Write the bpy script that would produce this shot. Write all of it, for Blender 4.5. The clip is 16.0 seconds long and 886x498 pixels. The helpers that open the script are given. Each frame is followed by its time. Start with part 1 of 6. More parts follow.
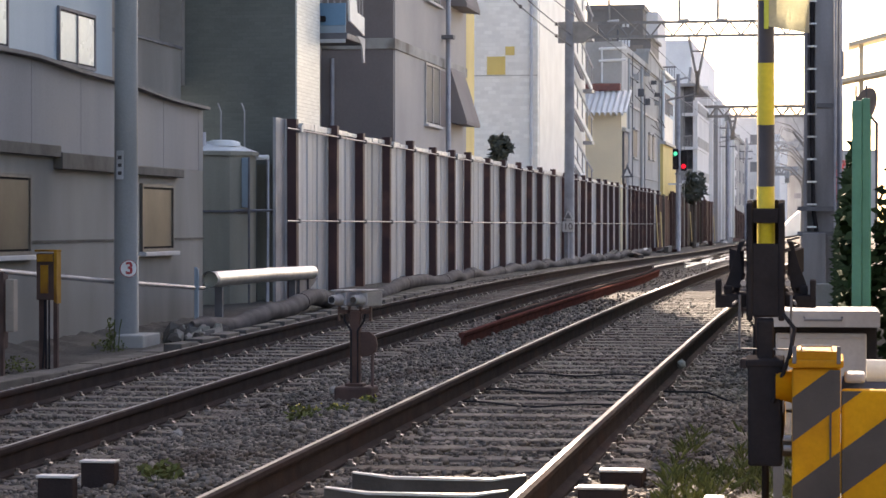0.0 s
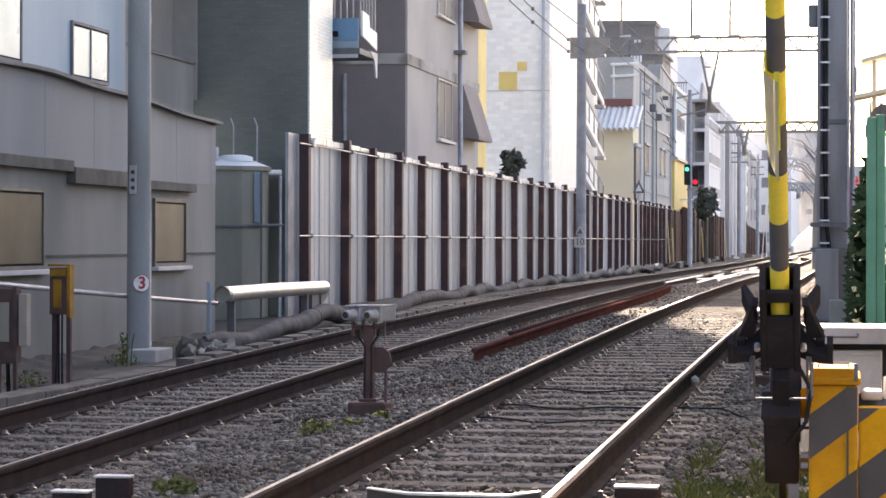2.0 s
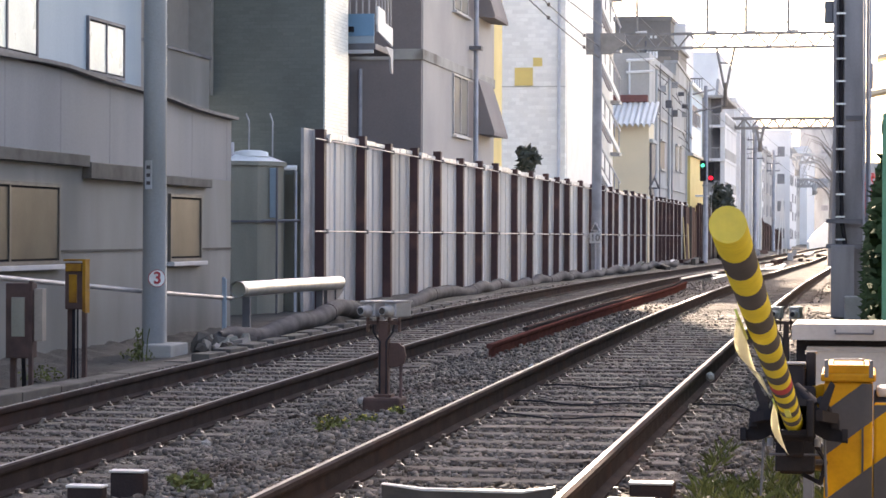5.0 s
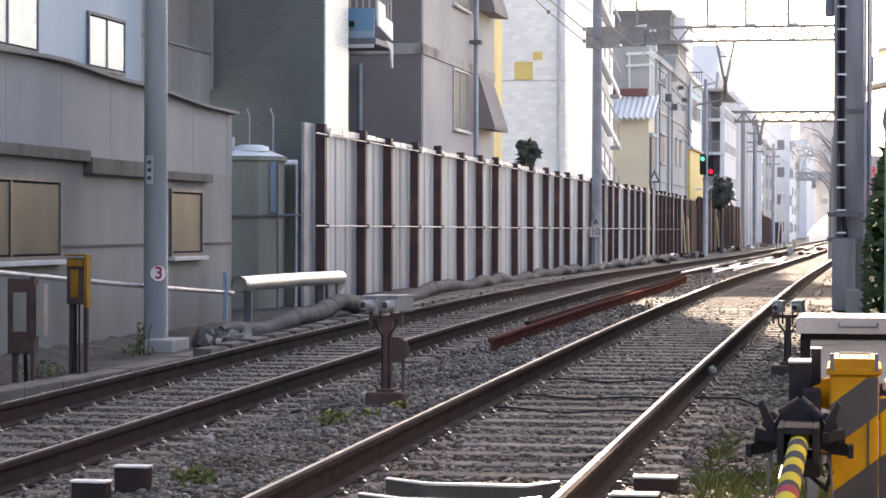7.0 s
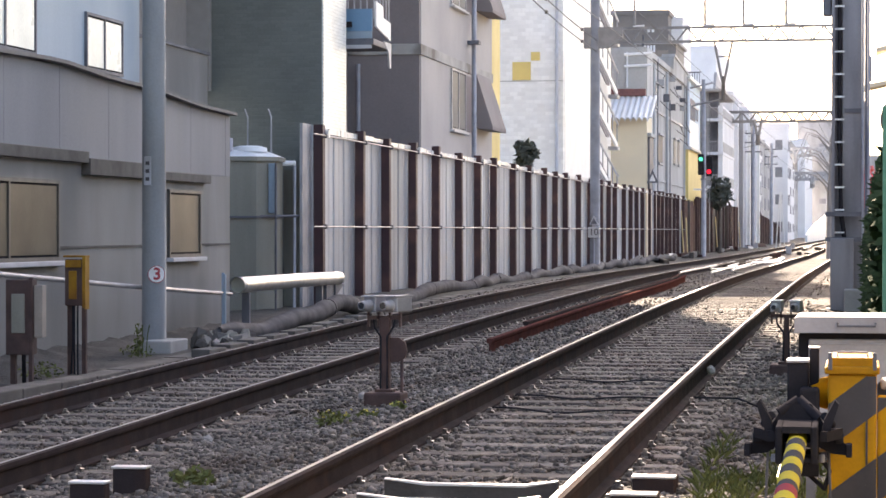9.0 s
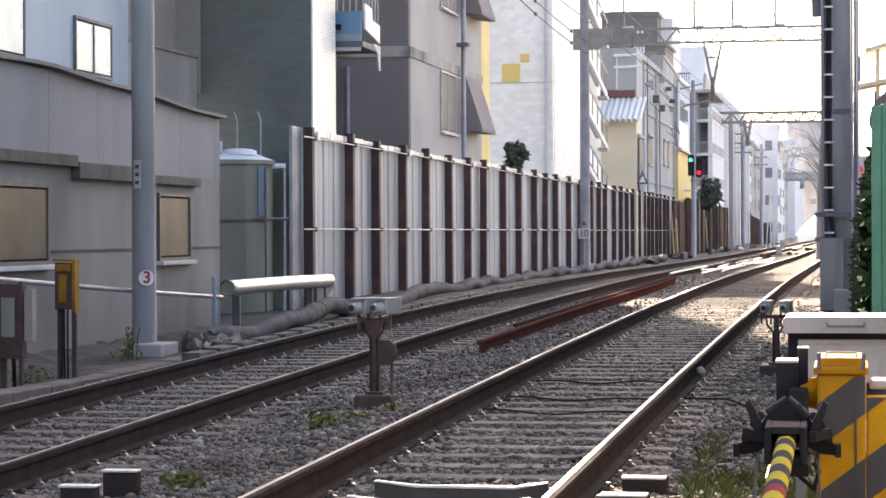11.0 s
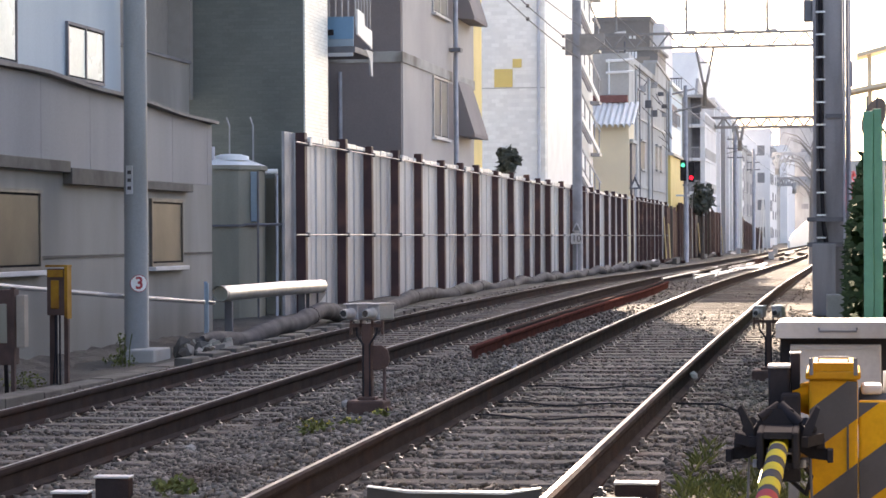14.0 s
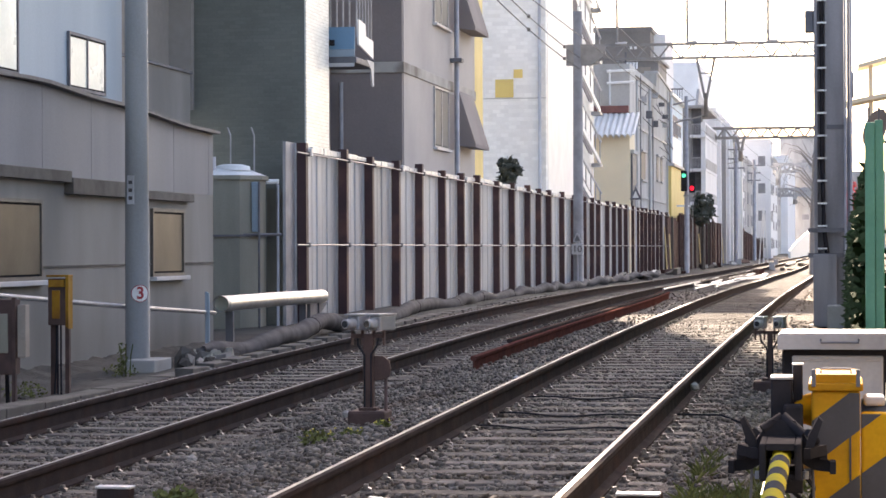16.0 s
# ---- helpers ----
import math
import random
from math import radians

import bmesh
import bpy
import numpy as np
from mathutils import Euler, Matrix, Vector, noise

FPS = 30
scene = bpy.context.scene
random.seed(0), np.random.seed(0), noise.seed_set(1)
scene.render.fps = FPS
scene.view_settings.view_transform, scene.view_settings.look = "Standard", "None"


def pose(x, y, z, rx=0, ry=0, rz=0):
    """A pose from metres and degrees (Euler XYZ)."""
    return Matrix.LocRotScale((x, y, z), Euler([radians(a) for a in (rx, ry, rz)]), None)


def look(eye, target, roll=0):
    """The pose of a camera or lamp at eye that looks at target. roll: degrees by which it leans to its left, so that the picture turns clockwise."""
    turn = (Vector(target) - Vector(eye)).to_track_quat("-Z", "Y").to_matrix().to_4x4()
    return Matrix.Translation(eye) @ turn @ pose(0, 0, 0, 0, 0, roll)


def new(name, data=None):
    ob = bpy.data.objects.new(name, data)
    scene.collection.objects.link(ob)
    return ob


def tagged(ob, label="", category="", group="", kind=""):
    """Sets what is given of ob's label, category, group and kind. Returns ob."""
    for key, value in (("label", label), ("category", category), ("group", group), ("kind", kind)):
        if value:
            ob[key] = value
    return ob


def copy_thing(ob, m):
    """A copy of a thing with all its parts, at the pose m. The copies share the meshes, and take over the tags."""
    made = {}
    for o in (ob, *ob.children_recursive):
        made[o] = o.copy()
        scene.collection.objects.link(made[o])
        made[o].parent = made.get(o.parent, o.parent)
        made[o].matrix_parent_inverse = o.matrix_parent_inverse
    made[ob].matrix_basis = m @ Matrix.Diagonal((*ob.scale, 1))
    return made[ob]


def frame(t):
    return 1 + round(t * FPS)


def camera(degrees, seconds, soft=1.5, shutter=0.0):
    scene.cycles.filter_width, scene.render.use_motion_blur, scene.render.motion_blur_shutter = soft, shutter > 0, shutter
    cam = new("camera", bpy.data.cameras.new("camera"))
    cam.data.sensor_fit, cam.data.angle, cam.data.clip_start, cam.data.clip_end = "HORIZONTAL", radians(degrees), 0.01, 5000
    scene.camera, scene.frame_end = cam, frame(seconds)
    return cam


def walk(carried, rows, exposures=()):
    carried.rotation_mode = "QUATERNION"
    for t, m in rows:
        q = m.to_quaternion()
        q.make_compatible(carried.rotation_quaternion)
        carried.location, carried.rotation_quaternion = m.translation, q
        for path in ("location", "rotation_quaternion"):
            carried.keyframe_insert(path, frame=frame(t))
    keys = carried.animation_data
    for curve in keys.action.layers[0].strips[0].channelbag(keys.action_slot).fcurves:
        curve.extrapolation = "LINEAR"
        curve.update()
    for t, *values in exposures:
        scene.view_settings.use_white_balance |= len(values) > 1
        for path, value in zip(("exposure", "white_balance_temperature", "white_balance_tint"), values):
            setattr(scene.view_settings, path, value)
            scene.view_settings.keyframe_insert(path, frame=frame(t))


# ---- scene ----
def eye_pose(x, z, yaw, pitch, roll):
    """Camera at (x, 0, z): degrees to the left of +y, upwards, and of lean to the right."""
    return pose(x, 0, z, 0, 0, yaw) @ pose(0, 0, 0, 90 + pitch) @ pose(0, 0, 0, 0, 0, -roll)


cam = camera(21.13, 16.0, soft=1.6)
walk(cam, [
    (0.0, eye_pose(0.036, 1.517, 9.3934, -0.5702, -0.0192)),
    (0.5, eye_pose(0.021, 1.515, 9.4517, -0.5843, -0.1817)),
    (1.0, eye_pose(0.016, 1.525, 9.4976, -0.4143, -0.1414)),
    (1.5, eye_pose(0.018, 1.522, 9.5974, -0.1914, -0.1036)),
    (2.0, eye_pose(0.012, 1.521, 9.6583, -0.2087, -0.1416)),
    (2.5, eye_pose(0.016, 1.505, 9.7357, -0.2568, 0.0702)),
    (3.0, eye_pose(0.006, 1.522, 9.7959, -0.2278, 0.0748)),
    (3.5, eye_pose(0.011, 1.522, 10.0035, -0.1666, -0.0534)),
    (4.0, eye_pose(0.016, 1.521, 10.0274, -0.1887, -0.2232)),
    (6.5, eye_pose(-0.002, 1.523, 10.0288, -0.4981, -0.2467)),
    (7.0, eye_pose(-0.008, 1.523, 10.0220, -0.4552, -0.1144)),
    (7.5, eye_pose(-0.006, 1.519, 10.0206, -0.3564, -0.0137)),
    (8.0, eye_pose(0.000, 1.521, 10.0335, -0.3533, 0.0385)),
    (8.5, eye_pose(-0.001, 1.521, 10.0297, -0.4010, 0.0119)),
    (9.0, eye_pose(-0.007, 1.520, 9.9814, -0.4391, -0.0044)),
    (11.5, eye_pose(0.002, 1.520, 9.7317, -0.3659, 0.2846)),
    (12.0, eye_pose(0.001, 1.519, 9.6877, -0.3482, 0.2285)),
    (12.5, eye_pose(-0.000, 1.520, 9.6746, -0.3877, 0.2865)),
    (13.0, eye_pose(0.001, 1.524, 9.6397, -0.3572, 0.4682)),
    (13.5, eye_pose(0.008, 1.521, 9.6028, -0.2919, 0.3862)),
    (14.0, eye_pose(0.003, 1.521, 9.5739, -0.2631, 0.3232)),
    (14.5, eye_pose(-0.003, 1.521, 9.5664, -0.2419, 0.3031)),
    (15.0, eye_pose(-0.000, 1.524, 9.6051, -0.2250, 0.3957)),
    (15.5, eye_pose(0.000, 1.521, 9.6088, -0.2047, 0.3054)),
    (16.0, eye_pose(-0.005, 1.524, 9.5855, -0.0178, 0.2529)),
], exposures=[(0.0, 2.08, 7500, 19), (0.5, 2.46, 7500, 19), (1.0, 2.56, 7500, 19), (3.0, 2.56, 7500, 19), (7.0, 2.63, 7500, 19), (9.0, 2.62, 7500, 19), (12.0, 2.59, 7500, 19), (16.0, 2.50, 7500, 19)])

# ---- sky and sun ----
SUN_EL, SUN_AZ = radians(33), radians(-13.5)   # azimuth from +y towards +x
world = bpy.data.worlds.new("sky")
scene.world = world
world.use_nodes = True
wn = world.node_tree.nodes
sky = wn.new("ShaderNodeTexSky")
sky.sky_type, sky.sun_disc = "NISHITA", False
sky.sun_elevation, sky.sun_rotation = SUN_EL, SUN_AZ
sky.air_density, sky.dust_density = 1.0, 2.0
world.node_tree.links.new(sky.outputs[0], wn["Background"].inputs[0])
wn["Background"].inputs[1].default_value = 0.09
sun = new("sun", bpy.data.lights.new("sun", "SUN"))
sun.data.energy, sun.data.angle, sun.data.color = 3.2, radians(0.6), (1.0, 0.91, 0.76)
sun.matrix_world = look((0, 0, 40), (-math.sin(SUN_AZ) * math.cos(SUN_EL), -math.cos(SUN_AZ) * math.cos(SUN_EL), 40 - math.sin(SUN_EL)))


# ---- materials ----
def material(name, rgb, rgb2=None, rough=0.7, metal=0.0, scale=6.0, fine=60.0, bump=0.15, stain=None, island=0.0, obj=0.0, streak=1.0, spec=0.5, bumpdist=0.01):
    """Two scales of variation between rgb and rgb2, fine grain in relief, and stains of a third colour.
    streak: stretch of the broad pattern along z. island, obj: how far single pieces differ in tone."""
    m = bpy.data.materials.new(name)
    m.use_nodes = True
    nt = m.node_tree
    n, l = nt.nodes, nt.links
    b = n["Principled BSDF"]
    rgb2 = rgb2 or tuple(c * 0.75 for c in rgb)
    tc = n.new("ShaderNodeTexCoord")
    geo = n.new("ShaderNodeNewGeometry")
    mp = n.new("ShaderNodeMapping")
    mp.inputs["Scale"].default_value = (1, 1, 1 / streak)
    l.new(geo.outputs["Position"], mp.inputs["Vector"])
    if obj or island:
        oi = n.new("ShaderNodeObjectInfo")
    broad = n.new("ShaderNodeTexNoise")
    broad.inputs["Scale"].default_value, broad.inputs["Detail"].default_value = scale, 6
    grain = n.new("ShaderNodeTexNoise")
    grain.inputs["Scale"].default_value, grain.inputs["Detail"].default_value = fine, 4
    l.new(mp.outputs[0], broad.inputs["Vector"])
    l.new(geo.outputs["Position"], grain.inputs["Vector"])
    mixer = n.new("ShaderNodeMix")
    mixer.data_type = "RGBA"
    mixer.inputs[6].default_value, mixer.inputs[7].default_value = (*rgb, 1), (*rgb2, 1)
    ramp = n.new("ShaderNodeMapRange")
    ramp.inputs[1].default_value, ramp.inputs[2].default_value = 0.35, 0.65
    l.new(broad.outputs[0], ramp.inputs[0])
    l.new(ramp.outputs[0], mixer.inputs[0])
    col = mixer.outputs[2]
    if stain:
        sn = n.new("ShaderNodeTexNoise")
        sn.inputs["Scale"].default_value, sn.inputs["Detail"].default_value = scale * 0.45, 8
        l.new(mp.outputs[0], sn.inputs["Vector"])
        sr = n.new("ShaderNodeMapRange")
        sr.inputs[1].default_value, sr.inputs[2].default_value = 0.53, 0.68
        l.new(sn.outputs[0], sr.inputs[0])
        sm = n.new("ShaderNodeMix")
        sm.data_type = "RGBA"
        sm.inputs[7].default_value = (*stain, 1)
        l.new(sr.outputs[0], sm.inputs[0])
        l.new(col, sm.inputs[6])
        col = sm.outputs[2]
    hsv = n.new("ShaderNodeHueSaturation")
    l.new(col, hsv.inputs["Color"])
    val = n.new("ShaderNodeMapRange")
    val.inputs[3].default_value, val.inputs[4].default_value = 0.86, 1.14
    l.new(grain.outputs[0], val.inputs[0])
    tone = val.outputs[0]
    for src, amount in ((geo.outputs["Random Per Island"], island), (oi.outputs["Random"] if obj else None, obj)):
        if amount:
            mr = n.new("ShaderNodeMapRange")
            mr.inputs[3].default_value, mr.inputs[4].default_value = 1 - amount, 1 + amount
            l.new(src, mr.inputs[0])
            mul = n.new("ShaderNodeMath")
            mul.operation = "MULTIPLY"
            l.new(tone, mul.inputs[0])
            l.new(mr.outputs[0], mul.inputs[1])
            tone = mul.outputs[0]
    l.new(tone, hsv.inputs["Value"])
    l.new(hsv.outputs[0], b.inputs["Base Color"])
    rr = n.new("ShaderNodeMapRange")
    rr.inputs[3].default_value, rr.inputs[4].default_value = max(0.03, rough - 0.12), min(1, rough + 0.12)
    l.new(broad.outputs[0], rr.inputs[0])
    l.new(rr.outputs[0], b.inputs["Roughness"])
    b.inputs["Metallic"].default_value = metal
    b.inputs["Specular IOR Level"].default_value = spec
    if bump:
        bp = n.new("ShaderNodeBump")
        bp.inputs["Strength"].default_value, bp.inputs["Distance"].default_value = bump, bumpdist
        l.new(grain.outputs[0], bp.inputs["Height"])
        l.new(bp.outputs[0], b.inputs["Normal"])
    return m


def tile_material(name, rgb, rgb2, joint, width, height, turn, rough=0.35):
    """Small wall tiles: brick pattern laid on the face, turned with its normal (turn: 'x' face along y, 'y' face along x)."""
    m = material(name, rgb, rgb2, rough=rough, scale=0.8, fine=30, bump=0.05)
    n, l = m.node_tree.nodes, m.node_tree.links
    b = n["Principled BSDF"]
    geo = n.new("ShaderNodeNewGeometry")
    sep = n.new("ShaderNodeSeparateXYZ")
    com = n.new("ShaderNodeCombineXYZ")
    l.new(geo.outputs["Position"], sep.inputs[0])
    l.new(sep.outputs[1 if turn == "x" else 0], com.inputs[0])
    l.new(sep.outputs[2], com.inputs[1])
    br = n.new("ShaderNodeTexBrick")
    br.offset = 0.5
    br.inputs["Scale"].default_value = 1.0
    br.inputs["Brick Width"].default_value, br.inputs["Row Height"].default_value = width, height
    br.inputs["Mortar Size"].default_value = height * 0.07
    br.inputs["Color1"].default_value = (1, 1, 1, 1)
    br.inputs["Color2"].default_value = (0.86, 0.86, 0.86, 1)
    br.inputs["Mortar"].default_value = (*joint, 1)
    l.new(com.outputs[0], br.inputs["Vector"])
    mul = n.new("ShaderNodeMix")
    mul.data_type, mul.blend_type = "RGBA", "MULTIPLY"
    mul.inputs[0].default_value = 1.0
    old = b.inputs["Base Color"].links[0].from_socket
    l.new(old, mul.inputs[6])
    l.new(br.outputs["Color"], mul.inputs[7])
    l.new(mul.outputs[2], b.inputs["Base Color"])
    bp = n.new("ShaderNodeBump")
    bp.inputs["Strength"].default_value, bp.inputs["Distance"].default_value, bp.invert = 0.5, 0.01, True
    l.new(br.outputs["Fac"], bp.inputs["Height"])
    l.new(bp.outputs[0], b.inputs["Normal"])
    return m


def glow(name, rgb, strength):
    m = material(name, rgb, rgb, bump=0)
    b = m.node_tree.nodes["Principled BSDF"]
    b.inputs["Emission Color"].default_value, b.inputs["Emission Strength"].default_value = (*rgb, 1), strength
    return m


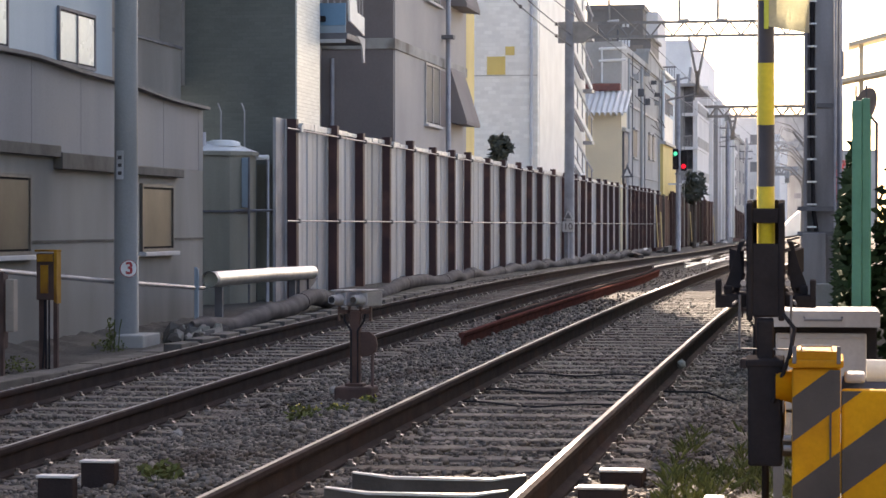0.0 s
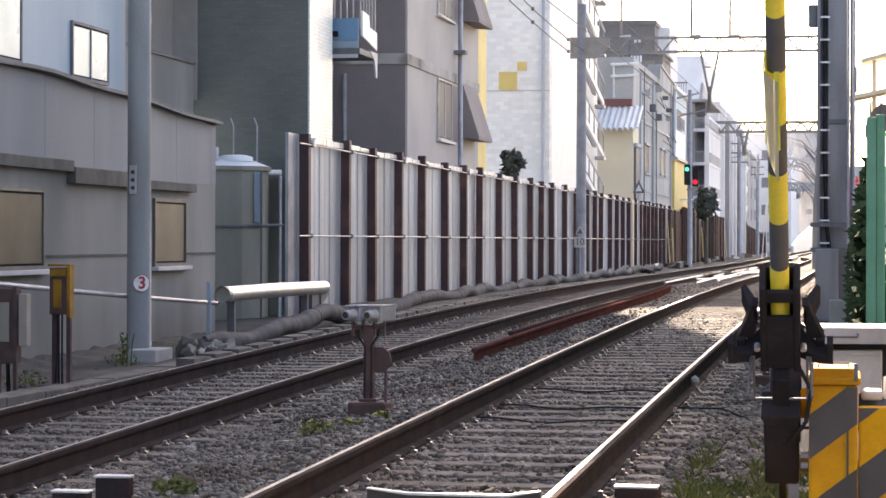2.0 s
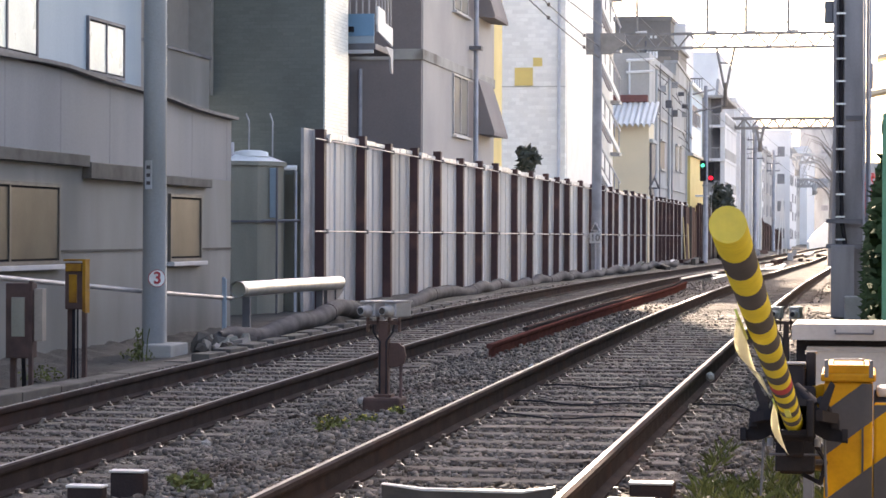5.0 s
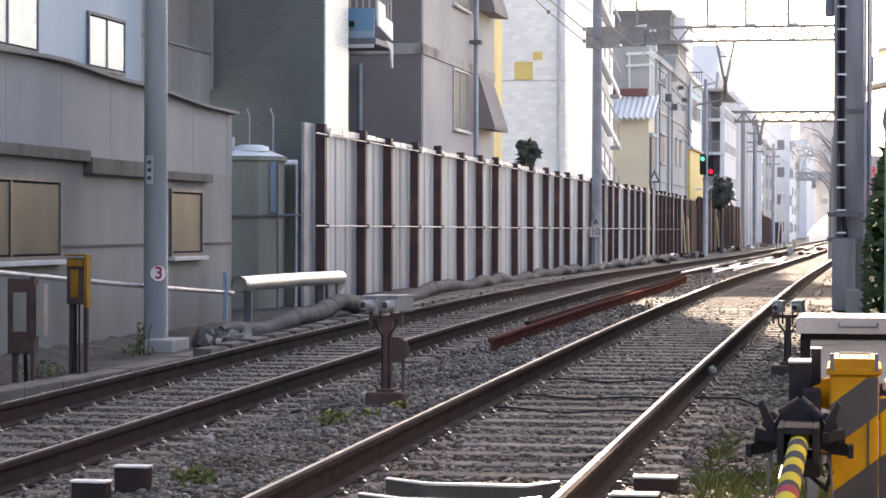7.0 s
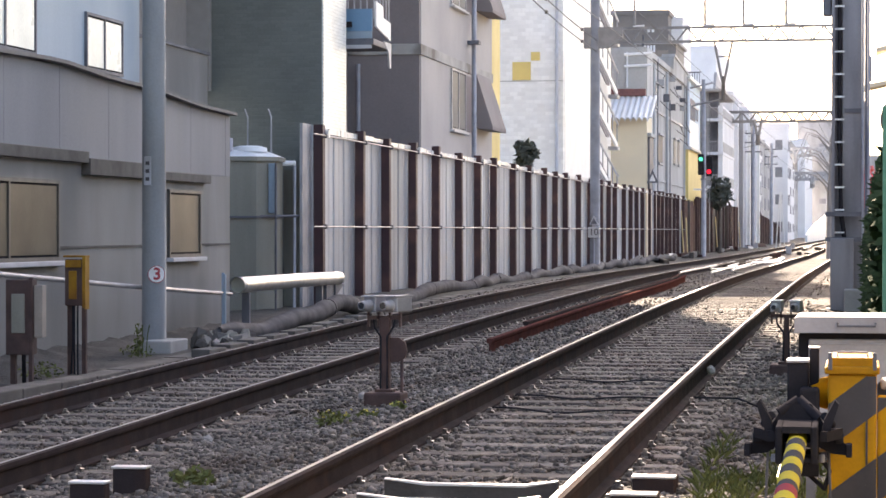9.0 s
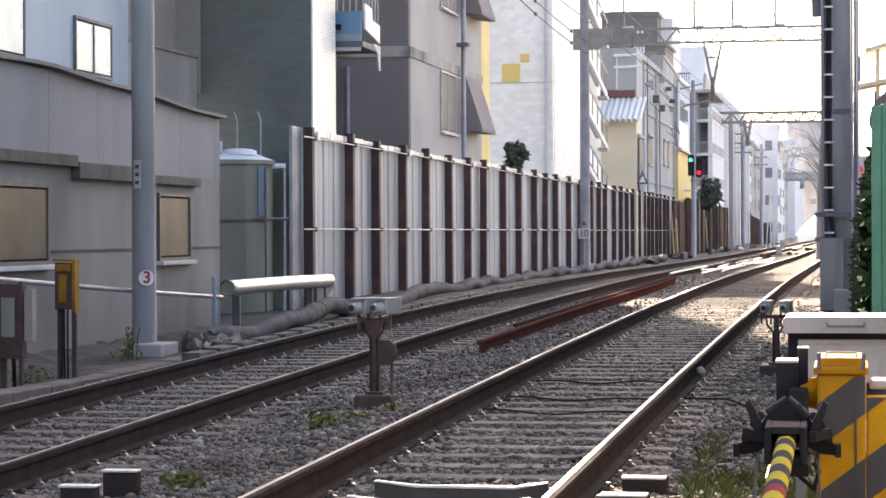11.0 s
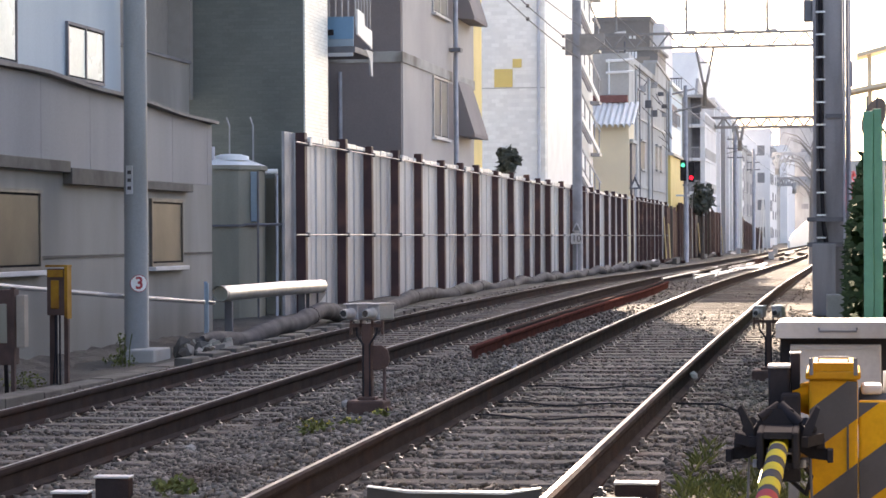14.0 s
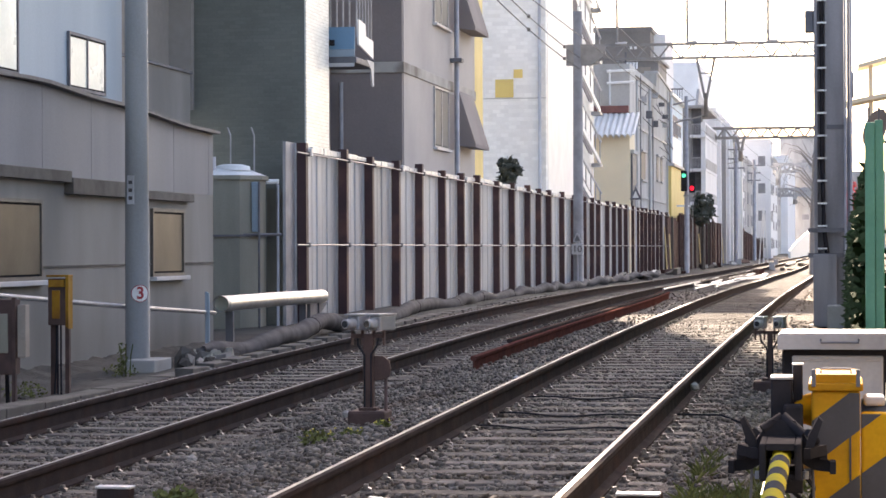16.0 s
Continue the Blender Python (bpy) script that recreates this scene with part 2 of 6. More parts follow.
M = dict(
    ballast=material("ballast", (0.064, 0.050, 0.042), (0.118, 0.101, 0.091), rough=0.9, scale=1.2, fine=38, bump=1.0, stain=(0.05, 0.032, 0.024), bumpdist=0.03),
    stones=material("ballast_stone", (0.108, 0.089, 0.074), (0.195, 0.172, 0.152), rough=0.85, scale=2.0, fine=90, bump=0.3, stain=(0.07, 0.05, 0.038), island=0.5),
    soil=material("soil", (0.042, 0.037, 0.032), (0.08, 0.072, 0.063), rough=0.95, scale=1.0, fine=40, bump=0.8, bumpdist=0.02),
    sleeper=material("concrete_sleeper", (0.122, 0.107, 0.096), (0.076, 0.063, 0.056), rough=0.85, scale=3, fine=70, bump=0.4, stain=(0.085, 0.06, 0.048), obj=0.25),
    rust=material("rail_rust", (0.053, 0.042, 0.042), (0.038, 0.032, 0.033), rough=0.88, scale=5, fine=60, bump=0.3, stain=(0.056, 0.037, 0.034), spec=0.02),
    polished=material("rail_running_surface", (0.29, 0.287, 0.295), (0.21, 0.207, 0.213), rough=0.5, metal=1.0, scale=2, fine=80, bump=0.05),
    red_rust=material("fresh_rust", (0.135, 0.055, 0.046), (0.09, 0.042, 0.038), rough=0.85, scale=4, fine=60, bump=0.3, spec=0.0),
    clip=material("fastening_steel", (0.30, 0.28, 0.27), (0.06, 0.045, 0.04), rough=0.4, metal=0.5, scale=30, fine=80),
    concrete=material("concrete", (0.42, 0.41, 0.395), (0.31, 0.30, 0.285), rough=0.85, scale=1.5, fine=50, bump=0.3, stain=(0.18, 0.16, 0.14)),
    dark_concrete=material("dark_concrete", (0.115, 0.105, 0.096), (0.070, 0.063, 0.057), rough=0.85, scale=2.5, fine=50, bump=0.3),
    post=material("oxide_red_steel", (0.050, 0.016, 0.020), (0.037, 0.014, 0.017), rough=0.55, scale=3, fine=50, bump=0.1, stain=(0.09, 0.035, 0.03)),
    sheet=material("galvanised_sheet", (0.58, 0.58, 0.59), (0.43, 0.43, 0.45), rough=0.5, metal=0.1, scale=1.6, fine=40, bump=0.05, obj=0.2, streak=9, stain=(0.38, 0.38, 0.385)),
    sheet_bright=material("clean_galvanised_cap", (0.75, 0.75, 0.75), (0.55, 0.55, 0.56), rough=0.4, metal=0.3, scale=4, fine=40, bump=0.05),
    brown_sheet=material("brown_sheet", (0.062, 0.026, 0.024), (0.085, 0.042, 0.038), rough=0.75, scale=1.5, fine=40, streak=5, obj=0.3, spec=0.1),
    old_board=material("weathered_board", (0.11, 0.095, 0.085), (0.075, 0.062, 0.056), rough=0.85, scale=2, fine=40, streak=6, obj=0.4, spec=0.1),
    galv=material("galvanised_steel", (0.43, 0.42, 0.435), (0.33, 0.325, 0.34), rough=0.5, metal=0.35, scale=3, fine=50, bump=0.05),
    mast_steel=material("weathered_mast_steel", (0.30, 0.292, 0.312), (0.23, 0.224, 0.24), rough=0.6, metal=0.2, scale=3, fine=50, bump=0.08, streak=5, stain=(0.13, 0.125, 0.135), spec=0.2),
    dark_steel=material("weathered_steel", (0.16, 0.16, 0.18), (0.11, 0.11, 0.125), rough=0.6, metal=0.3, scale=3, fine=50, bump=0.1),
    pole=material("painted_steel_pole", (0.275, 0.275, 0.272), (0.22, 0.22, 0.215), rough=0.55, scale=2, fine=40, bump=0.08, streak=4, stain=(0.20, 0.195, 0.19), spec=0.15),
    warehouse=material("grey_corrugated_cladding", (0.215, 0.224, 0.258), (0.172, 0.178, 0.205), rough=0.65, scale=0.7, fine=30, bump=0.1, streak=5, stain=(0.18, 0.178, 0.18)),
    render_wall=material("grey_rendered_wall", (0.262, 0.252, 0.242), (0.20, 0.192, 0.184), rough=0.8, scale=0.8, fine=40, bump=0.15, streak=3, stain=(0.155, 0.15, 0.145)),
    blue_wall=material("pale_blue_cladding", (0.29, 0.375, 0.445), (0.25, 0.325, 0.395), rough=0.6, scale=0.8, fine=30, bump=0.08, streak=5),
    roof_edge=material("roof_edge", (0.12, 0.11, 0.11), (0.17, 0.16, 0.16), rough=0.7),
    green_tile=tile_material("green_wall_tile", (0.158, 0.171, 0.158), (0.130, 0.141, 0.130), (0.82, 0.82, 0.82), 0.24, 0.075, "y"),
    # lit copy of the green tile: the side's brightness is in its colour
    green_tile_side=tile_material("green_wall_tile_lit_side", (0.80, 0.82, 0.80), (0.74, 0.76, 0.74), (0.65, 0.65, 0.65), 0.24, 0.075, "x"),
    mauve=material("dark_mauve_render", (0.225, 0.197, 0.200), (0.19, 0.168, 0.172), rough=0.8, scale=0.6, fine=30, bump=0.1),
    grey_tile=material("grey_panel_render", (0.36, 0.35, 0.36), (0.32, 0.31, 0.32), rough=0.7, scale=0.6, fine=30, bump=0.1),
    white_tile=tile_material("white_wall_tile", (0.90, 0.90, 0.90), (0.86, 0.86, 0.86), (0.90, 0.90, 0.90), 0.3, 0.15, "y", 0.5),
    white=material("white_paint", (0.84, 0.84, 0.83), (0.77, 0.77, 0.76), rough=0.5, scale=1, fine=40, bump=0.05),
    offwhite=material("weathered_white_paint", (0.50, 0.50, 0.52), (0.41, 0.41, 0.43), rough=0.55, scale=2, fine=40, bump=0.08, stain=(0.38, 0.37, 0.36)),
    cabinet_grey=material("weathered_lilac_grey_paint", (0.44, 0.435, 0.455), (0.36, 0.355, 0.37), rough=0.6, scale=3, fine=40, bump=0.08, streak=6, stain=(0.23, 0.22, 0.225)),
    cream=material("cream_render", (0.84, 0.73, 0.54), (0.78, 0.68, 0.51), rough=0.8, scale=0.8, fine=30, bump=0.1),
    yellow_wall=material("yellow_cladding", (0.72, 0.56, 0.20), (0.65, 0.50, 0.18), rough=0.6, scale=1, fine=30, bump=0.08),
    # yellow of the switch box, with the shade it stands in put into the colour
    ochre=material("shade_dulled_yellow_paint", (0.36, 0.185, 0.02), (0.27, 0.13, 0.018), rough=0.65, scale=5, fine=60, bump=0.08, stain=(0.20, 0.09, 0.02), spec=0.15),
    beige=material("beige_box_paint", (0.34, 0.29, 0.25), (0.28, 0.24, 0.205), rough=0.7, scale=3, fine=40, bump=0.06),
    yellow=material("safety_yellow", (0.65, 0.33, 0.014), (0.56, 0.275, 0.014), rough=0.6, scale=5, fine=60, bump=0.08, stain=(0.44, 0.2, 0.015), spec=0.1),
    lemon=material("reflective_yellow", (0.72, 0.56, 0.03), (0.62, 0.47, 0.03), rough=0.35, scale=6, fine=60, bump=0.05),
    # both blacks are lifted in colour to stand in for veiling glare
    black=material("black_paint", (0.027, 0.026, 0.030), (0.037, 0.035, 0.040), rough=0.75, scale=6, fine=60, bump=0.08, spec=0.0),
    stripe_black=material("glare_lifted_black_stripe", (0.062, 0.054, 0.056), (0.048, 0.042, 0.044), rough=0.5, scale=6, fine=60, bump=0.05),
    stripe_red=material("red_stripe", (0.42, 0.04, 0.05), (0.36, 0.04, 0.05), rough=0.4, scale=6, fine=60, bump=0.05),
    blue_steel=material("blue_painted_metal", (0.10, 0.12, 0.20), (0.08, 0.10, 0.17), rough=0.45, scale=4, fine=60, bump=0.05),
    tarp=material("grey_cable_wrap", (0.095, 0.092, 0.10), (0.065, 0.063, 0.068), rough=0.75, scale=4, fine=30, bump=0.4, spec=0.08),
    silver=material("bright_zinc_pipe", (0.78, 0.77, 0.75), (0.66, 0.65, 0.64), rough=0.38, metal=0.75, scale=4, fine=60, bump=0.04),
    tank=material("stained_tank_wall", (0.30, 0.285, 0.235), (0.22, 0.21, 0.175), rough=0.75, scale=1.6, fine=40, bump=0.15, streak=6, stain=(0.12, 0.108, 0.085)),
    glass=material("frosted_pane", (0.62, 0.68, 0.66), (0.50, 0.57, 0.56), rough=0.3, scale=1.0, fine=20, bump=0.03),
    dim_glass=material("dusty_brown_pane", (0.080, 0.074, 0.060), (0.062, 0.058, 0.048), rough=0.35, scale=1.2, fine=20, bump=0.03, spec=0.2),
    dark_glass=material("dark_pane", (0.10, 0.10, 0.105), (0.14, 0.14, 0.15), rough=0.5, scale=1.2, fine=20, bump=0.02, spec=0.1),
    window_frame=material("bronze_window_frame", (0.12, 0.105, 0.09), (0.10, 0.09, 0.08), rough=0.5, scale=5),
    # distant foliage: the haze before it is mixed into this grey-green
    haze_leaf=material("haze_greyed_foliage", (0.10, 0.11, 0.10), (0.07, 0.08, 0.07), rough=0.85, scale=4, fine=40, bump=0, island=0.4, spec=0.02),
    leaf=material("leaf", (0.055, 0.08, 0.035), (0.035, 0.055, 0.025), rough=0.75, scale=4, fine=40, bump=0.1, island=0.5, spec=0.08),
    weed=material("weed_leaf", (0.125, 0.135, 0.045), (0.085, 0.10, 0.035), rough=0.75, scale=4, fine=40, bump=0.1, island=0.4, spec=0.12),
    flower=material("yellow_flower", (0.55, 0.48, 0.07), (0.5, 0.42, 0.06), rough=0.6, bump=0),
    blossom=material("red_blossom", (0.55, 0.05, 0.06), (0.6, 0.2, 0.2), rough=0.6, bump=0, island=0.4),
    bark=material("bark", (0.10, 0.08, 0.065), (0.07, 0.055, 0.045), rough=0.9, scale=8, fine=60, bump=0.5),
    green_paint=material("green_painted_steel", (0.085, 0.29, 0.20), (0.07, 0.25, 0.17), rough=0.5, scale=3, fine=40, bump=0.05),
    roof_red=material("red_roof_ridge", (0.22, 0.085, 0.075), (0.17, 0.07, 0.065), rough=0.6),
    # far wall whitened so that its colour carries the distance haze
    far=material("haze_whitened_far_wall", (0.82, 0.82, 0.84), (0.74, 0.74, 0.77), rough=0.8, scale=0.3, fine=6, bump=0),
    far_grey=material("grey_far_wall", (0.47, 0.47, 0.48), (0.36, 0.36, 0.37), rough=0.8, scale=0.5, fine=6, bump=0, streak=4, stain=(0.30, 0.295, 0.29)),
    old_concrete=material("stained_house_concrete", (0.52, 0.52, 0.515), (0.42, 0.418, 0.41), rough=0.85, scale=0.7, fine=8, bump=0.1, streak=4, stain=(0.31, 0.295, 0.27)),
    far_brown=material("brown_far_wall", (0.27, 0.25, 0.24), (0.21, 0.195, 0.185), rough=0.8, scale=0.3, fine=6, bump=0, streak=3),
    pale_blue=material("pale_blue_far_wall", (0.5, 0.62, 0.72), (0.45, 0.56, 0.66), rough=0.7, scale=0.3, fine=6, bump=0),
    asphalt=material("asphalt", (0.055, 0.053, 0.052), (0.075, 0.072, 0.07), rough=0.9, scale=1.5, fine=90, bump=0.4),
    # far panes lightened in colour for the same haze
    far_glass=material("haze_lightened_far_pane", (0.30, 0.30, 0.32), (0.24, 0.24, 0.26), rough=0.9, scale=1, fine=10, bump=0, spec=0.1),
    gantry_steel=material("gantry_steel", (0.26, 0.255, 0.26), (0.20, 0.195, 0.20), rough=0.6, metal=0.2, scale=3, fine=40, bump=0.05),
    plank=material("raw_plank", (0.55, 0.42, 0.20), (0.45, 0.33, 0.15), rough=0.8, scale=4, fine=30, bump=0.1, streak=6),
    sensor_brown=material("brown_painted_iron", (0.105, 0.066, 0.060), (0.075, 0.050, 0.046), rough=0.75, scale=6, fine=60, bump=0.2, spec=0.2),
    blue=material("balcony_blue", (0.13, 0.27, 0.42), (0.11, 0.23, 0.37), rough=0.5, scale=1, fine=30, bump=0.05),
    wire=material("copper_wire", (0.06, 0.055, 0.055), (0.08, 0.07, 0.07), rough=0.5, bump=0),
    lamp_green=glow("green_signal_lens", (0.03, 0.75, 0.40), 0.35),
    lamp_red=glow("red_signal_lens", (0.9, 0.012, 0.03), 0.5),
    lens=material("dark_lens", (0.02, 0.02, 0.025), (0.03, 0.03, 0.035), rough=0.08, bump=0),
    cloth=material("faded_yellow_cloth", (0.68, 0.66, 0.52), (0.60, 0.58, 0.45), rough=0.8, scale=6, fine=80, bump=0.2),
    ribbon=material("lime_reflective_tape", (0.62, 0.68, 0.10), (0.55, 0.60, 0.09), rough=0.4, bump=0.05),
)


# ---- mesh helpers ----
def mesh_of(name, bm, *mats, smooth=False):
    me = bpy.data.meshes.new(name)
    bm.normal_update()
    bm.to_mesh(me)
    bm.free()
    for m in mats:
        me.materials.append(M[m])
    if smooth:
        for p in me.polygons:
            p.use_smooth = True
    return me


def part(name, bm, mat, parent=None, label="", smooth=False, at=None):
    mats = mat if isinstance(mat, tuple) else (mat,)
    ob = new(name, bm if isinstance(bm, bpy.types.Mesh) else mesh_of(name, bm, *mats, smooth=smooth))
    ob.parent = parent
    if at is not None:
        ob.matrix_basis = at
    return tagged(ob, label)


def thing(name, label, category, at=None, group="", kind=""):
    ob = new(name)
    ob.empty_display_size = 0.2
    if at is not None:
        ob.matrix_basis = at
    return tagged(ob, label, category, group, kind)


def box(x0, x1, y0, y1, z0, z1, bevel=0.0, bm=None, mi=0):
    bm = bm or bmesh.new()
    vs = [bm.verts.new((x, y, z)) for x in (x0, x1) for y in (y0, y1) for z in (z0, z1)]
    fs = [bm.faces.new([vs[i] for i in q]) for q in ((0, 1, 3, 2), (4, 6, 7, 5), (0, 4, 5, 1), (2, 3, 7, 6), (0, 2, 6, 4), (1, 5, 7, 3))]
    for f in fs:
        f.material_index = mi
    if bevel:
        edges = list({e for f in fs for e in f.edges})
        bmesh.ops.bevel(bm, geom=edges, offset=bevel, segments=2, profile=0.5, affect="EDGES")
    return bm


def prism(outline, lo, hi, axis="y", bm=None, mi=0):
    """A closed outline of 2D points pushed along an axis from lo to hi ('y': points are x, z; 'x': y, z; 'z': x, y)."""
    bm = bm or bmesh.new()
    put = {"y": lambda a, b, c: (a, c, b), "x": lambda a, b, c: (c, a, b), "z": lambda a, b, c: (a, b, c)}[axis]
    lows = [bm.verts.new(put(a, b, lo)) for a, b in outline]
    highs = [bm.verts.new(put(a, b, hi)) for a, b in outline]
    k = len(outline)
    fs = [bm.faces.new(lows), bm.faces.new(highs)]
    for i in range(k):
        fs.append(bm.faces.new((lows[i], lows[(i + 1) % k], highs[(i + 1) % k], highs[i])))
    for f in fs:
        f.material_index = mi
    bmesh.ops.recalc_face_normals(bm, faces=fs)
    return bm


def tube(points, radius, sides=10, bm=None, mi=0, caps=True):
    """A round tube through points; radius a number or one for each point."""
    bm = bm or bmesh.new()
    pts = [Vector(p) for p in points]
    rings = []
    for i, p in enumerate(pts):
        d = (pts[min(i + 1, len(pts) - 1)] - pts[max(i - 1, 0)]).normalized()
        side = d.cross(Vector((0, 0, 1)))
        if side.length < 1e-3:
            side = Vector((1, 0, 0))
        side.normalize()
        up = side.cross(d)
        r = radius[i] if isinstance(radius, (list, tuple)) else radius
        rings.append([bm.verts.new(p + r * (math.cos(a) * side + math.sin(a) * up)) for a in (2 * math.pi * k / sides for k in range(sides))])
    for a, b in zip(rings, rings[1:]):
        for k in range(sides):
            f = bm.faces.new((a[k], a[(k + 1) % sides], b[(k + 1) % sides], b[k]))
            f.material_index, f.smooth = mi, sides > 6
    if caps:
        for r in (rings[0], rings[-1]):
            bm.faces.new(r).material_index = mi
    return bm


def clump(centre, size, count, leaf, seed, bm=None, mi=0):
    """Many small leaves scattered through an uneven cloud."""
    rnd = random.Random(seed)
    bm = bm or bmesh.new()
    c = Vector(centre)
    for _ in range(count):
        d = Vector((rnd.gauss(0, 1), rnd.gauss(0, 1), rnd.gauss(0, 1))).normalized() * rnd.random() ** 0.45
        p = c + Vector((d.x * size[0], d.y * size[1], d.z * size[2]))
        p += 0.35 * min(size) * Vector(noise.noise_vector(p * 2.0 / max(size)))
        a = Vector((rnd.gauss(0, 1), rnd.gauss(0, 1), rnd.gauss(0, 0.7))).normalized() * leaf * rnd.uniform(0.6, 1.3)
        b = a.orthogonal().normalized() * leaf * 0.45
        f = bm.faces.new([bm.verts.new(p - a * 0.5), bm.verts.new(p + b), bm.verts.new(p + a), bm.verts.new(p - b)])
        f.material_index = mi
    return bm


# ---- the line of the tracks ----
def rail_x(y):
    s = min(max(y, -30), 110) / 30
    return -2.364 + 0.366 * s - 0.1476 * s * s + 0.0232 * s ** 3 + max(0, y - 110) * 0.006


def rail_z(y):
    s = (min(max(y, 0), 75) - 8) / 30
    return 0.1372 + 0.5581 * s - 0.2628 * s * s + 0.0317 * s ** 3 - 0.10 * min(max(y - 75, 0) / 40, 1)


def left_x(y):
    return rail_x(y) - 3.87 + 0.10 * min(max((y - 25) / 40, 0), 1)


def left_z(y):
    return rail_z(y) - 0.19 + 0.15 * min(max((y - 15) / 50, 0), 1)


def ground_z(x, y):
    a = min(max((x + 4.9) / 1.2, 0), 1)
    z = (left_z(y) * (1 - a) + rail_z(y) * a) - 0.203
    if x < -7.6:
        z -= (0.06 + 0.20 * min(max((48 - y) / 10, 0), 1)) * min((-7.6 - x) / 0.8, 1)
    if x > -0.6:
        z -= 0.10 * min((x + 0.6) / 0.6, 1)
    return z


# ---- ground ----
def build_ground():
    xs = [-900, -300, -120, -60, -40, -25, -18, -14] + [-12 + 0.3 * i for i in range(48)] + [3, 4.5, 7, 12, 20, 40, 100, 300, 900]
    ys = [-400, -100, -40, -15, -5, 0, 4, 8] + [9 + 0.4 * i for i in range(100)] + [50 + 2 * i for i in range(40)] + [135, 150, 180, 240, 350, 600, 1000, 2500]
    bm = bmesh.new()
    grid = []
    for y in ys:
        row = []
        for x in xs:
            z = ground_z(x, y)
            if -12 < x < 3 and 8 < y < 60:
                z += 0.018 * noise.noise(Vector((x * 3, y * 3, 0))) + 0.02 * noise.noise(Vector((x * 0.8, y * 0.8, 3)))
            row.append(bm.verts.new((x, y, z)))
        grid.append(row)
    for j in range(len(ys) - 1):
        for i in range(len(xs) - 1):
            f = bm.faces.new((grid[j][i], grid[j][i + 1], grid[j + 1][i + 1], grid[j + 1][i]))
            xm = (xs[i] + xs[i + 1]) / 2
            f.material_index = 0 if -8.3 < xm < -0.4 else 1
            f.smooth = True
    tagged(part("ground", bm, ("ballast", "soil")), "dark brown crushed-stone railway bed with soil verges", "ground", kind="structure")


def build_stones():
    """Loose ballast stones as one mesh: small uneven blocks."""
    rng = np.random.default_rng(5)
    base = np.array([(x, y, z) for x in (-1, 1) for y in (-1, 1) for z in (-1, 1)], float)
    quads = np.array([(0, 1, 3, 2), (4, 6, 7, 5), (0, 4, 5, 1), (2, 3, 7, 6), (0, 2, 6, 4), (1, 5, 7, 3)])
    pts = []
    for x0, x1, y0, y1, dens in ((-8.2, -0.5, 11.0, 17, 520), (-8.2, -0.5, 17, 26, 300), (-8.2, -0.5, 26, 40, 110), (-8.2, -0.7, 40, 75, 16)):
        k = int((x1 - x0) * (y1 - y0) * dens)
        p = np.stack([rng.uniform(x0, x1, k), rng.uniform(y0, y1, k)], 1)
        pts.append(p)
    pts = np.concatenate(pts)
    keep = []
    for (x, y), chance in zip(pts, rng.uniform(0, 1, len(pts))):
        right = abs(x - rail_x(y)) < 1.1
        off = (y - (9.5 if right else 9.7) + 0.2875) % 0.575 - 0.2875
        on = abs(off) < 0.125 and (right or abs(x - left_x(y)) < 1.1)
        keep.append(not on or chance < (0.28 if abs(off) < 0.06 else 0.65))
    pts = pts[np.array(keep)]
    n = len(pts)
    size = rng.uniform(0.009, 0.026, n)[:, None] * rng.uniform(0.6, 1.25, (n, 3))
    size[:, 2] *= 0.75
    v = base[None] * rng.uniform(0.55, 1.1, (n, 8, 3)) * size[:, None, :]
    a, b = rng.uniform(0, 6.28, n), rng.uniform(-0.6, 0.6, n)
    ca, sa, cb, sb = np.cos(a)[:, None], np.sin(a)[:, None], np.cos(b)[:, None], np.sin(b)[:, None]
    y1, z1 = v[:, :, 1] * cb - v[:, :, 2] * sb, v[:, :, 1] * sb + v[:, :, 2] * cb
    w = np.stack([v[:, :, 0] * ca - y1 * sa, v[:, :, 0] * sa + y1 * ca, z1], 2)
    z = np.array([ground_z(x, y) for x, y in pts])
    w += np.stack([pts[:, 0], pts[:, 1], z + rng.uniform(-0.012, 0.018, n)], 1)[:, None, :]
    faces = (quads[None] + 8 * np.arange(n)[:, None, None]).reshape(-1, 4)
    me = bpy.data.meshes.new("ballast_stones")
    me.vertices.add(n * 8)
    me.vertices.foreach_set("co", w.reshape(-1))
    me.loops.add(len(faces) * 4)
    me.loops.foreach_set("vertex_index", faces.reshape(-1))
    me.polygons.add(len(faces))
    me.polygons.foreach_set("loop_start", np.arange(len(faces)) * 4)
    me.materials.append(M["stones"])
    me.update(calc_edges=True)
    me.validate()
    tagged(new("ballast_stones", me), "loose brown-grey crushed ballast stones between the tracks", "ballast", kind="stuff")


